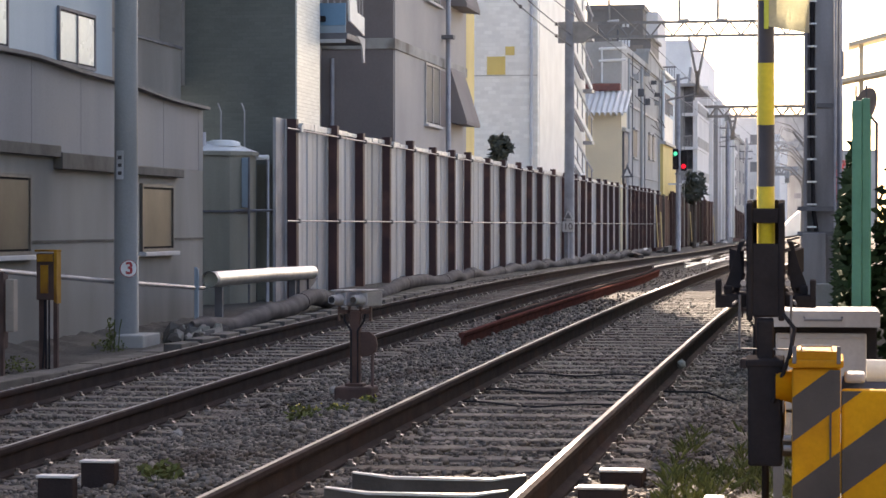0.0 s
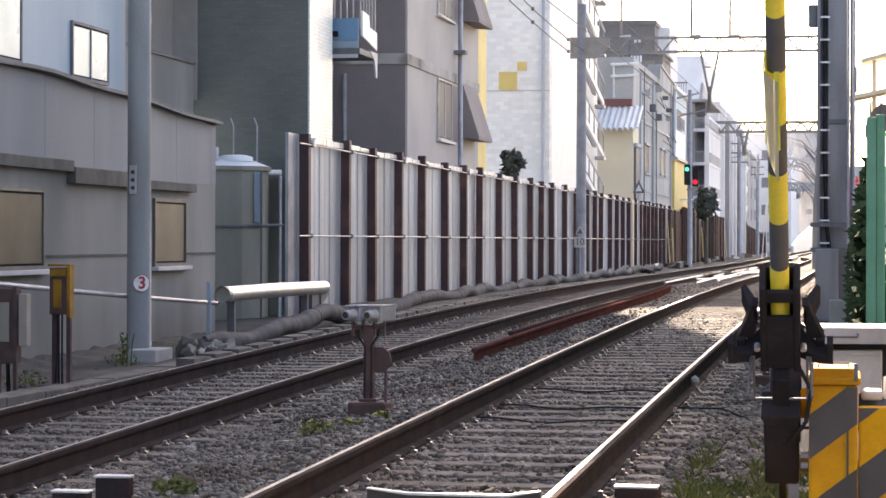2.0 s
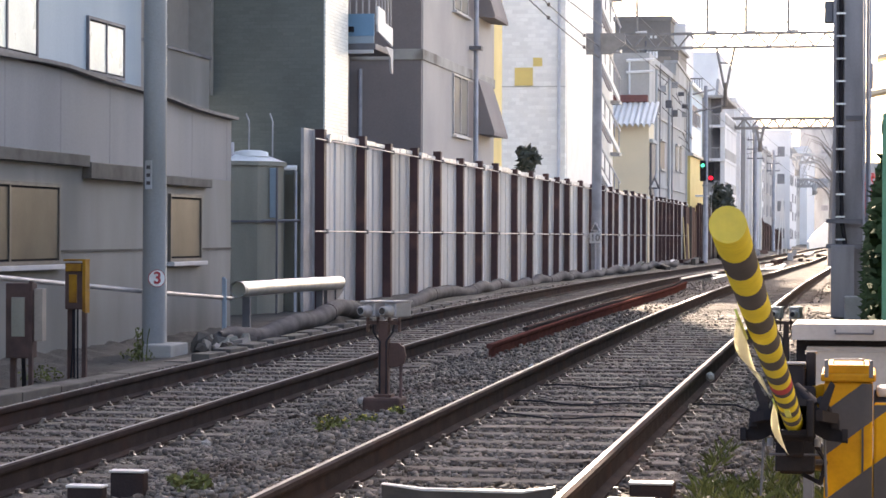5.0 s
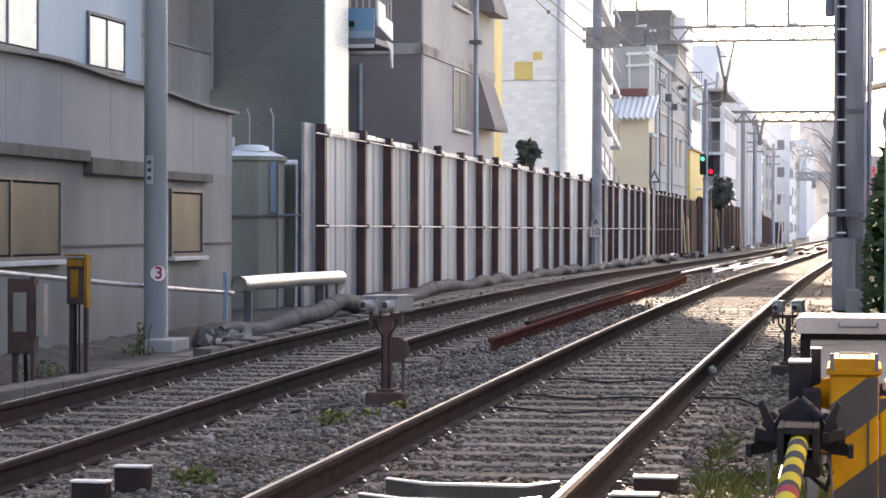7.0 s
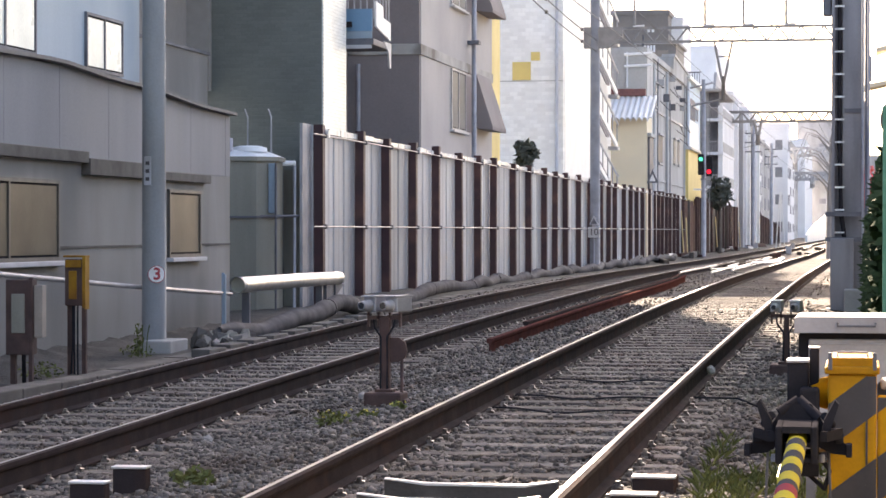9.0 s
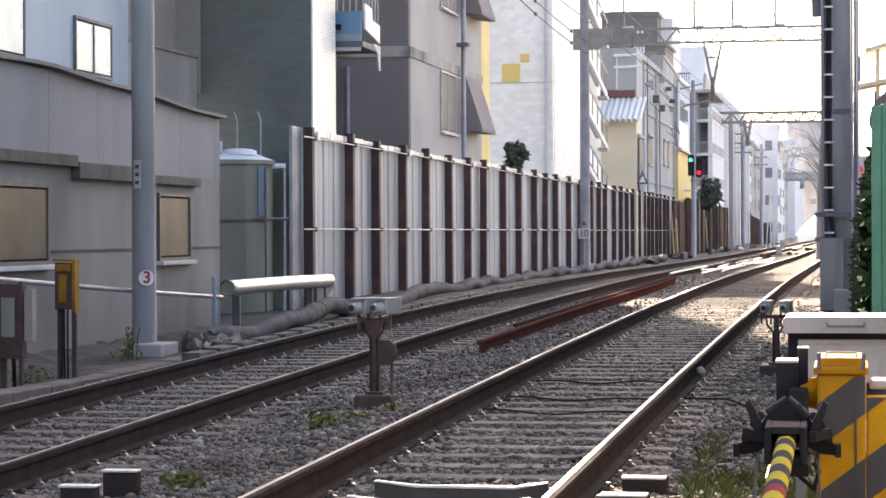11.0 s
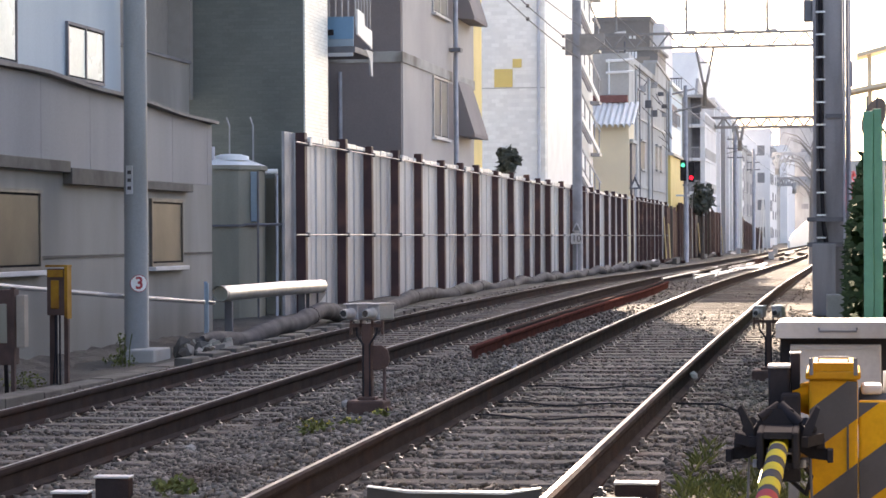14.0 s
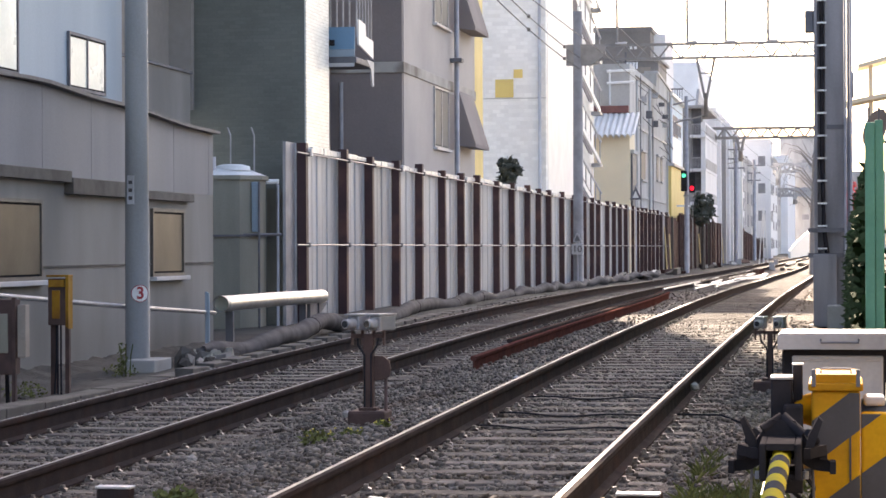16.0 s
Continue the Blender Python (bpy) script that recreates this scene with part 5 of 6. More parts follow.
# ---- left lineside ----
def build_pole():
    p = thing("lineside_pole", "grey painted steel pole with a round number plate", "pole")
    x, y = -9.80, 32.2
    part("shaft", tube([(x, y, -0.05), (x, y, 2.5), (x, y, 9.5)], [0.172, 0.165, 0.15], 24), "pole", p)
    part("base", box(x + 0.01, x + 0.42, y - 0.6, y + 0.25, -0.6, 0.0, 0.02), "concrete", p, "concrete footing")
    # round plate, slightly bent round the shaft
    bm = bmesh.new()
    for k, (r, mi) in enumerate(((0.122, 1), (0.113, 0))):
        d = -0.178 - 0.003 * k
        c = bm.verts.new((0, d, 0))
        ring = []
        for i in range(28):
            a = 2 * math.pi * i / 28
            u, w = r * math.sin(a), r * math.cos(a)
            ring.append(bm.verts.new((u, d + 0.178 * (1 - math.cos(u / 0.178)), w)))
        for i in range(28):
            f = bm.faces.new((c, ring[(i + 1) % 28], ring[i]))
            f.material_index = mi
    aim = pose(x, y, 0.91, 0, 0, 29)
    plate = part("number_plate", bm, ("white", "stripe_red"), p, "round white plate with a red rim", at=aim)
    cu = bpy.data.curves.new("digit", "FONT")
    cu.body, cu.size, cu.align_x, cu.align_y, cu.extrude = "3", 0.235, "CENTER", "CENTER", 0.002
    cu.offset = 0.006
    cu.materials.append(M["stripe_red"])
    tmp = new("digit", cu)
    dg = bpy.context.evaluated_depsgraph_get()
    me = bpy.data.meshes.new_from_object(tmp.evaluated_get(dg))
    bpy.data.objects.remove(tmp)
    part("digit", me, "", plate, "dark red digit", at=pose(0, -0.188, 0, 90, 0, 0))
    bm = box(-0.055, 0.055, -0.178, -0.166, -0.2, 0.2, 0.004)
    tag = part("name_tag", bm, "offwhite", p, "small white tag with unreadable marks", at=pose(x, y, 2.36, 0, 0, -14))
    for k in range(3):
        part("mark", box(-0.03, 0.03, -0.1815, -0.178, 0.08 - 0.11 * k, 0.13 - 0.11 * k), "stripe_black", tag)


build_pole()


def build_yellow_box(x, y):
    b = thing("switch_box", "yellow steel switch box on two posts", "switch box")
    # brown body and ochre plates carry the shade on a yellow box
    part("body", box(x - 0.125, x + 0.105, y, y + 0.25, 0.62, 1.18, 0.012), "sensor_brown", b, "brown box body")
    part("door", box(x - 0.07, x + 0.03, y - 0.02, y - 0.002, 0.70, 1.04, 0.006), "ochre", b, "orange-yellow inset door")
    part("door_head", box(x - 0.11, x + 0.088, y - 0.03, y - 0.002, 1.08, 1.17, 0.006), "ochre", b)
    part("side_plate", prism([(x + 0.108, 0.61), (x + 0.145, 0.58), (x + 0.145, 1.2), (x + 0.108, 1.2)], y - 0.04, y + 0.12), "ochre", b, "yellow side plate")
    part("roof", box(x - 0.13, x + 0.15, y - 0.05, y + 0.13, 1.201, 1.225, 0.008), "ochre", b)
    part("leg", box(x - 0.125, x - 0.05, y + 0.1, y + 0.16, -0.35, 0.62), "sensor_brown", b)
    part("leg", box(x + 0.055, x + 0.105, y + 0.1, y + 0.16, -0.35, 0.62), "sensor_brown", b)
    for e, f in ((-0.02, 0.0), (0.02, 0.04), (-0.035, -0.05)):
        part("cable", tube([(x + e, y + 0.05, 0.62), (x + e + 0.01, y + 0.02, 0.2), (x + f, y, -0.3)], 0.012, 6), "black", b)
    g = thing("relay_box", "grey relay box on posts with a tan door", "equipment box")
    x2, y2 = -9.5, 25.9
    part("body", box(x2 - 0.15, x2 + 0.13, y2, y2 + 0.28, 0.1, 0.96, 0.012), "sensor_brown", g)
    part("door", box(x2 - 0.075, x2 + 0.085, y2 - 0.02, y2 - 0.002, 0.35, 0.80, 0.006), "tank", g)
    part("corner_post", box(x2 + 0.135, x2 + 0.18, y2 - 0.03, y2 + 0.03, -0.35, 0.985, 0.004), "sensor_brown", g)
    part("side_cover", box(x2 + 0.20, x2 + 0.30, y2 - 0.02, y2 + 0.12, 0.30, 0.90, 0.01), "beige", g, "beige side cover")
    part("leg", box(x2 - 0.13, x2 - 0.07, y2 + 0.1, y2 + 0.16, -0.35, 0.1), "sensor_brown", g)
    part("conduit", tube([(x2 + 0.06, y2 + 0.02, 0.1), (x2 + 0.08, y2, -0.35)], 0.025, 8), "black", g)


build_yellow_box(-9.3, 27.3)

handrail = thing("handrail", "white painted pipe handrail sloping past the warehouse", "handrail")
part("rail", tube([(-10.0, 24, 1.155), (-10.0, 27.1, 0.985), (-10.0, 32.2, 0.725), (-10.0, 37.1, 0.50)], 0.033, 12), "galv", handrail)
for hy, hz in ((24.3, 1.12), (36.6, 0.85)):
    part("post", tube([(-10.0, hy, -0.3), (-10.0, hy, hz)], 0.025, 8), "blue_wall", handrail)


def build_kerb():
    k = thing("retaining_kerb", "weathered concrete kerb along the lineside", "kerb", kind="structure")
    y = 22.0
    rnd = random.Random(8)
    while y < 33:
        part("kerb_block", box(-8.75 + rnd.uniform(-0.02, 0.02), -8.45, y, y + 1.18, -0.6, -0.10 + rnd.uniform(-0.015, 0.015), 0.015), "dark_concrete", k)
        y += 1.2
    part("terrace", box(-10.7, -8.76, 20, 46, -0.6, -0.28), "soil", k, "earth strip behind the kerb")
    rough = bmesh.new()
    cells = []
    for j in range(66):
        q = 22 + 0.28 * j
        cells.append([rough.verts.new((-10.72 + 0.14 * i, q, -0.245 + 0.20 * max(0, 1 - i / 5) + 0.09 * noise.noise(Vector((i * 0.5, q * 1.4, 2))) + 0.07 * noise.noise(Vector((i * 1.3, q * 4, 7))))) for i in range(15)])
    for c0, c1 in zip(cells, cells[1:]):
        for i in range(14):
            rough.faces.new((c0[i], c0[i + 1], c1[i + 1], c1[i]))
    part("loose_earth", rough, "soil", k, "rough dark earth banked against the wall")
    for j in range(90):
        bm = bmesh.new()
        bmesh.ops.create_icosphere(bm, subdivisions=1, radius=rnd.uniform(0.03, 0.11))
        for v in bm.verts:
            v.co *= 1 + 0.5 * noise.noise(v.co * 20 + Vector((j, 0, 0)))
            v.co.z *= 0.6
        part("earth_clod", bm, ("soil", "dark_concrete", "old_board")[j % 3], k, at=pose(rnd.uniform(-10.4, -8.8), rnd.uniform(23, 37), -0.26, rnd.uniform(0, 60), 0, rnd.uniform(0, 360)))
    t = thing("cable_duct", "row of concrete cable duct lids beside the rail", "cable duct", kind="structure")
    y = 29.6
    i = 0
    me = mesh_of("duct_lid", box(-0.12, 0.12, -0.42, 0.42, -0.3, -0.02, 0.012), "dark_concrete")
    me2 = mesh_of("duct_gap", box(-0.11, 0.10, -0.12, 0.12, -0.3, -0.06, 0.01), "roof_edge")
    while y < 90:
        z = left_z(y) - 0.24 + 0.04 * min(max((y - 33) / 10, 0), 1)
        part("duct_lid", me, "", t, at=pose(-8.28 + rnd.uniform(-0.03, 0.03), y, z, rnd.uniform(-1, 1), rnd.uniform(-2, 2), rnd.uniform(-2, 2)))
        part("duct_gap", me2, "", t, at=pose(-8.28, y + 0.57, z))
        y += 1.14
        i += 1


build_kerb()


def build_cable_hose():
    h = thing("cable_hose", "thick grey wrapped cable hose snaking along the fence", "hose")
    keys = [(33.0, 0.10), (34.0, 0.02), (35.3, -0.03), (36.3, 0.05), (37.2, 0.13), (38.2, 0.11), (39.3, 0.20), (40.5, 0.27), (41.6, 0.22), (42.6, 0.11), (44.0, 0.09), (45.6, 0.11), (47.4, 0.16), (49.0, 0.26), (50.6, 0.27)]
    while keys[-1][0] < 121:
        a = keys[-1][0]
        keys.append((a + 2.1, 0.2 + (0.07 if len(keys) % 2 else -0.04) + 0.03 * math.sin(a * 0.37)))
    pts, rad = [], []
    y = 33.0
    while y < 120:
        i = max(k for k in range(len(keys) - 1) if keys[k][0] <= y)
        (ya, za), (yb, zb) = keys[i], keys[i + 1]
        u = (y - ya) / (yb - ya)
        u = u * u * (3 - 2 * u)
        x = -9.0 - 0.3 * min(max((y - 46) / 20, 0), 1) + 0.08 * math.sin(y * 0.7)
        pts.append((x, y, za + (zb - za) * u))
        rad.append(min(1, 0.25 + (y - 33.0) / 0.9) * (0.148 + 0.008 * math.sin(y * 2.3) + 0.004 * math.sin(y * 7.1)))
        y += 0.25
    part("hose", tube(pts, rad, 14), "tarp", h, smooth=True)
    for k in range(26, len(pts) - 1, 21):
        a, b = Vector(pts[k]), Vector(pts[k + 1])
        m = a.lerp(b, 0.25)
        part("band", tube([a, m], rad[k] + 0.010, 14), "tarp", h)


build_cable_hose()


def build_rubble():
    rnd = random.Random(12)
    for i in range(34):
        r = thing("rubble", "broken concrete lump beside the pole footing", "rubble", group="rubble by the footing")
        bm = bmesh.new()
        bmesh.ops.create_icosphere(bm, subdivisions=1, radius=rnd.uniform(0.07, 0.20))
        for v in bm.verts:
            v.co *= 1 + 0.45 * noise.noise(v.co * 14 + Vector((i, 0, 0)))
            v.co.z *= 0.6
        x, y = rnd.uniform(-9.45, -8.75), rnd.uniform(32.5, 33.7)
        part("lump", bm, ("dark_concrete", "tank", "beige", "old_board")[i % 4], r, at=pose(x, y, -0.12 + rnd.uniform(0, 0.1), rnd.uniform(0, 90), rnd.uniform(0, 60), rnd.uniform(0, 360)))


build_rubble()


def build_silver_pipe():
    s = thing("steel_pipe", "bright galvanised pipe on brackets before the fence", "pipe")
    part("pipe", tube([(-9.5, 35.6, 0.68), (-9.5, 39.4, 0.675), (-9.5, 42.8, 0.65)], 0.122, 24, caps=False), "silver", s)
    bm = tube([(-9.5, 35.58, 0.68), (-9.5, 35.75, 0.68)], 0.128, 24, caps=False)
    part("end_ring", bm, "galv", s)
    part("end_cap", tube([(-9.5, 35.66, 0.68), (-9.5, 35.7, 0.68)], 0.12, 24), "tank", s, "dull brown end of the pipe")
    part("joint_ring", tube([(-9.5, 37.1, 0.678), (-9.5, 37.2, 0.678)], 0.127, 24, caps=False), "silver", s)
    part("far_ring", tube([(-9.5, 42.55, 0.652), (-9.5, 42.67, 0.652)], 0.128, 24, caps=False), "silver", s)
    for y in (36.1, 41.2, 42.3):
        part("bracket", box(-9.56, -9.44, y, y + 0.08, -0.1, 0.55), "dark_steel", s)
    part("bracket_arm", prism([(41.7, 0.54), (43.2, 0.54), (41.7, 0.1)], -9.53, -9.47, "x"), "dark_steel", s)
    part("blue_clamp", box(-9.65, -9.61, 35.3, 35.36, 0.05, 0.85), "blue_wall", s, "pale blue clamp post")


build_silver_pipe()


def build_tank():
    t = thing("storage_tank", "stained grey-green storage tank with a pale conical lid", "tank")
    cx, cy, r = -11.72, 44.2, 0.80
    ring = lambda q: [(cx + q * math.cos(2 * math.pi * (i + 0.5) / 10), cy + q * math.sin(2 * math.pi * (i + 0.5) / 10)) for i in range(10)]
    part("body", prism(ring(r), -0.1, 2.84, "z"), "tank", t)
    part("lid_rim", prism(ring(r * 1.07), 2.84, 2.92, "z"), "tank", t, "lid rim")
    bm = bmesh.new()
    low = [bm.verts.new((x, y, 2.921)) for x, y in ring(r * 1.05)]
    high = [bm.verts.new((x, y, 3.10)) for x, y in ring(r * 0.45)]
    for i in range(10):
        bm.faces.new((low[i], low[(i + 1) % 10], high[(i + 1) % 10], high[i]))
    bm.faces.new(high)
    part("lid", bm, "white", t, "pale conical lid")
    part("hatch", tube([(cx + 0.22, cy - 0.2, 3.02), (cx + 0.22, cy - 0.2, 3.10), (cx + 0.22, cy - 0.2, 3.14)], [0.34, 0.34, 0.2], 16), "white", t)
    part("vent", tube([(cx - 0.10, cy - 0.5, 3.0), (cx - 0.10, cy - 0.5, 3.28)], 0.075, 10), "galv", t)
    part("hoop", prism([(x, y - 0.02) for x, y in ring(r * 1.03)], 1.76, 1.80, "z"), "dark_steel", t)
    part("hoop_bar", tube([(cx - 0.3, cy - 0.86, 1.79), (-10.5, cy - 0.3, 1.80)], 0.025, 8), "dark_steel", t)
    for e in (0.0, 0.47):
        part("rod", tube([(cx + e, cy + 0.5, 2.9), (cx + e, cy + 0.5, 3.72), (cx + e - 0.06, cy + 0.5, 3.88)], 0.017, 6), "galv", t)
    part("pipe", tube([(-10.74, 44.5, 0), (-10.74, 44.5, 2.74), (-10.78, 44.5, 2.8), (-11.0, 44.5, 2.82)], 0.033, 8), "galv", t)
    part("pipe_elbow", tube([(-10.98, 44.5, 2.82), (-10.72, 44.5, 2.82)], 0.05, 8), "white", t)
    part("blue_pipe", box(-11.07, -10.93, 43.75, 43.85, 1.85, 2.80, 0.02), "blue_wall", t, "faded blue pipe cover")
    for e in (-11.35, -10.91):
        part("strut", tube([(e, 43.7, -0.1), (e, 43.7, 2.8)], 0.022, 6), "dark_steel", t)
    b = thing("wall_pier", "narrow stained wall behind the tank", "wall")
    part("pier", box(-11.05, -10.62, 44.9, 45.3, -0.1, 2.7), "tank", b)


build_tank()


# ---- obstacle sensors beside the tracks ----
def build_sensor(x, y, base, stem_mat, label, plate):
    s = thing("obstacle_sensor", label, "sensor", group="obstacle sensors")
    zb = ground_z(x, y)
    part("base", box(x - 0.155, x + 0.155, y - 0.14, y + 0.2, zb - 0.15, zb + 0.11, 0.02), stem_mat, s)
    w = 0.042 if plate else 0.026
    part("stem", box(x - w, x + w, y - w, y + w, zb + 0.11, base, 0.008), stem_mat, s)
    part("foot_flange", box(x - 0.075, x + 0.075, y - 0.075, y + 0.075, zb + 0.11, zb + 0.135, 0.005), stem_mat, s)
    if plate:
        part("plate", prism([(x + 0.04, base - 0.17), (x + 0.12, base - 0.17), (x + 0.17, base - 0.21), (x + 0.185, base - 0.28), (x + 0.17, base - 0.34), (x + 0.11, base - 0.37), (x + 0.04, base - 0.37)], y - 0.02, y + 0.02), stem_mat, s, "rounded brown side plate")
        part("rod", tube([(x + 0.14, y, zb + 0.03), (x + 0.14, y, base - 0.3)], 0.014, 8), stem_mat, s)
        part("rod_foot", box(x + 0.09, x + 0.21, y - 0.06, y + 0.06, zb - 0.1, zb + 0.05, 0.02), stem_mat, s)
    part("yoke", box(x - 0.13, x + 0.13, y - 0.03, y + 0.03, base - 0.02, base + 0.01), "sensor_brown", s)
    for e in (-0.095, 0.085):
        part("yoke_arm", box(x + e - 0.05, x + e - 0.035, y - 0.03, y + 0.03, base - 0.08, base + 0.05), "sensor_brown", s)
        part("yoke_arm", box(x + e + 0.035, x + e + 0.05, y - 0.03, y + 0.03, base - 0.08, base + 0.05), "sensor_brown", s)
        part("cable", tube([(x + e, y, base - 0.0), (x + e * 0.9, y - 0.03, base - 0.08), (x + e * 0.3, y - 0.045, base - 0.16), (x + e * 0.3, y - 0.045, zb + 0.14)], 0.009, 6), "black", s)
        h = part("sensor_head", box(-0.06, 0.06, -0.06, 0.16, 0.04, 0.165, 0.012), "galv", s, "grey sensor head", at=pose(x + e, y, base, 0, 0, -24 if plate else -8) @ Matrix.Scale(1.0 if plate else 0.82, 4))
        part("hood", box(-0.066, 0.066, -0.09, 0.165, 0.168, 0.177), "white" if not plate else "offwhite", h)
        part("barrel", tube([(-0.005, -0.17, 0.095), (-0.005, -0.10, 0.095), (-0.005, -0.05, 0.095)], [0.036, 0.042, 0.05], 18), "offwhite", h, "pale lens barrel")
        part("lens", tube([(-0.005, -0.176, 0.095), (-0.005, -0.168, 0.095)], 0.029, 18), "lens", h)


build_sensor(-3.87, 19.2, 0.81, "sensor_brown", "rusty obstacle sensor post with two camera heads", True)
build_sensor(-0.70, 22.7, 0.72, "sensor_brown", "grey obstacle sensor post with two camera heads", False)


# ---- ends of the crossing deck ----
def build_deck():
    d = thing("crossing_plate", "dark steel end plate between the rails with worn bright edge", "steel plate", group="crossing end plates")
    x0 = (rail_x(13.0) + 0.03) * 0.962
    z = rail_z(13.0)
    for y, h in ((12.85, -0.086), (12.12, -0.09)):
        part("plate", prism([(x0 - 0.48, z - 0.34), (x0 + 0.48, z - 0.34), (x0 + 0.48, z + h + 0.01), (x0 + 0.3, z + h - 0.022), (x0 - 0.25, z + h - 0.02), (x0 - 0.48, z + h + 0.01)], y, y + 0.09), "dark_concrete", d)
        part("edge", prism([(x0 - 0.48, z + h + 0.012), (x0 - 0.25, z + h - 0.018), (x0 + 0.3, z + h - 0.02), (x0 + 0.48, z + h + 0.012), (x0 + 0.48, z + h + 0.018), (x0 + 0.3, z + h - 0.006), (x0 - 0.25, z + h - 0.005), (x0 - 0.48, z + h + 0.018)], y - 0.01, y + 0.05), "sheet_bright", d, "bright worn steel edge")
    for x, y, zz, depth in ((-1.16, 13.4, 0.1, 0.3), (-1.19, 12.5, 0.1, 0.3), (-4.33, 13.7, 0.070, 0.1), (-4.36, 13.0, 0.052, 0.1)):
        b = thing("crossing_block", "dark end block of the crossing deck with a bright top edge", "block", group="crossing end blocks")
        w = 0.12 if depth > 0.2 else 0.105
        part("body", box(x - w, x + w, y, y + depth, zz - 0.4, zz + 0.02, 0.01), "rust", b)
        part("edge", box(x - w - 0.005, x + w + 0.005, y - 0.01, y + 0.1, zz + 0.021, zz + 0.036, 0.004), "sheet_bright", b, "bright worn steel edge")


build_deck()


# ---- right lineside ----
def build_ladder_mast():
    g = thing("gantry_mast", "tall grey steel mast with ladder rungs and black cable", "mast")
    x0, x1, y = -0.47, 0.0, 38.5
    part("flange", box(x0, x0 + 0.05, y - 0.2, y + 0.2, 0.1, 11, 0.004), "mast_steel", g)
    part("web", box(x0 + 0.17, x1, y - 0.03, y + 0.03, 0.55, 11, 0.004), "mast_steel", g, "flat grey web plate")
    part("back_flange", box(x0 + 0.05, x1, y + 0.03, y + 0.2, 0.1, 11), "dark_steel", g)
    part("lower_cover", box(x0 - 0.02, x1 - 0.12, y - 0.24, y - 0.2, 0.15, 1.4, 0.01), "mast_steel", g)
    z = 0.4
    while z < 10.5:
        part("rung", box(x0 + 0.03, x0 + 0.20, y - 0.175, y - 0.145, z, z + 0.028), "sheet_bright", g)
        z += 0.36
    part("cable", tube([(x0 + 0.13, y - 0.1, 11), (x0 + 0.12, y - 0.12, 3.0), (x0 + 0.15, y - 0.14, 1.8), (x0 + 0.27, y - 0.14, 0.9), (x0 + 0.33, y - 0.14, 0.5)], 0.035, 8), "black", g, "thick black cable")
    for e, m in ((0.02, "galv"), (0.07, "dark_steel"), (0.11, "galv")):
        part("conduit", tube([(x1 + e, y - 0.1, 0.5), (x1 + e, y - 0.1, 11)], 0.022, 8), m, g)
    for z in (1.35, 1.75, 3.4):
        part("clamp", box(x0 - 0.1 if z < 2 else x0 + 0.2, x1, y - 0.22 if z < 2 else y - 0.06, y - 0.16 if z < 2 else y - 0.031, z, z + 0.07), "dark_steel", g)
    part("bracket", box(x0 - 0.14, x0, y - 0.12, y + 0.1, 4.95, 5.3, 0.02), "dark_steel", g)
    part("bracket_box", box(x1 + 0.1, x1 + 0.16, y - 0.1, y + 0.1, 3.9, 4.3, 0.01), "mast_steel", g)
    part("footing", box(x0 + 0.2, x1 + 0.16, y - 0.75, y - 0.25, 0.0, 0.60, 0.02), "concrete", g, "concrete footing")
    part("footing", box(x0 - 0.1, x1 + 0.1, y - 0.24, y + 0.4, 0.0, 0.28, 0.02), "concrete", g)


build_ladder_mast()


def build_cabinet():
    c = thing("relay_cabinet", "white steel relay cabinet with an overhanging lid", "cabinet")
    y = 13.0
    part("lid", prism([(-0.36, 0.972), (0.27, 0.972), (0.27, 1.048), (0.255, 1.058), (-0.345, 1.058), (-0.36, 1.048)], y - 0.1, y + 0.6), "cabinet_grey", c, "overhanging pale lid")
    # black carcass paints the shadow gap below the lid and beside the panel
    part("body", box(-0.34, 0.255, y + 0.03, y + 0.58, 0.5, 0.969, 0.01), "black", c, "inner carcass painted black for the shadow gap round the panel")
    part("front_panel", box(-0.285, 0.2, y - 0.02, y + 0.028, 0.52, 0.935, 0.01), "cabinet_grey", c, "pale front panel")
    part("panel_ledge", box(-0.26, 0.18, y - 0.028, y - 0.02, 0.905, 0.915, 0.003), "cabinet_grey", c)
    part("lid_handle", tube([(-0.13, y - 0.1, 1.025), (-0.13, y - 0.125, 1.01), (0.07, y - 0.125, 1.01), (0.07, y - 0.1, 1.025)], 0.006, 6), "dark_steel", c)
    for lx in (-0.3, 0.2):
        for ly in (y + 0.06, y + 0.5):
            part("leg", box(lx, lx + 0.05, ly, ly + 0.05, 0.0, 0.5), "dark_steel", c)
    part("plinth", box(-0.36, 0.3, y - 0.05, y + 0.62, -0.3, -0.001), "concrete", c)


build_cabinet()


def striped_box(name, x0, x1, y0, y1, z0, z1, parent, label):
    """A yellow steel box with slanting black warning bands, which run on from box to box."""
    p = part(name, box(x0, x1, y0, y1, z0, z1, 0.012), "yellow", parent, label)
    for k in range(-2, 4):
        a = 0.651 - 0.356 * k + 0.746 * (x0 + 0.133)
        b = a + 0.746 * (x1 - x0)
        poly = clip_band([(x0 + 0.002, a), (x1 - 0.002, b), (x1 - 0.002, b + 0.178), (x0 + 0.002, a + 0.178)], z0 + 0.006, z1 - 0.006)
        if len(poly) > 2:
            part("stripe", prism(poly, y0 - 0.003, y0 + 0.004), "stripe_black", p, "black warning stripe")
    return p


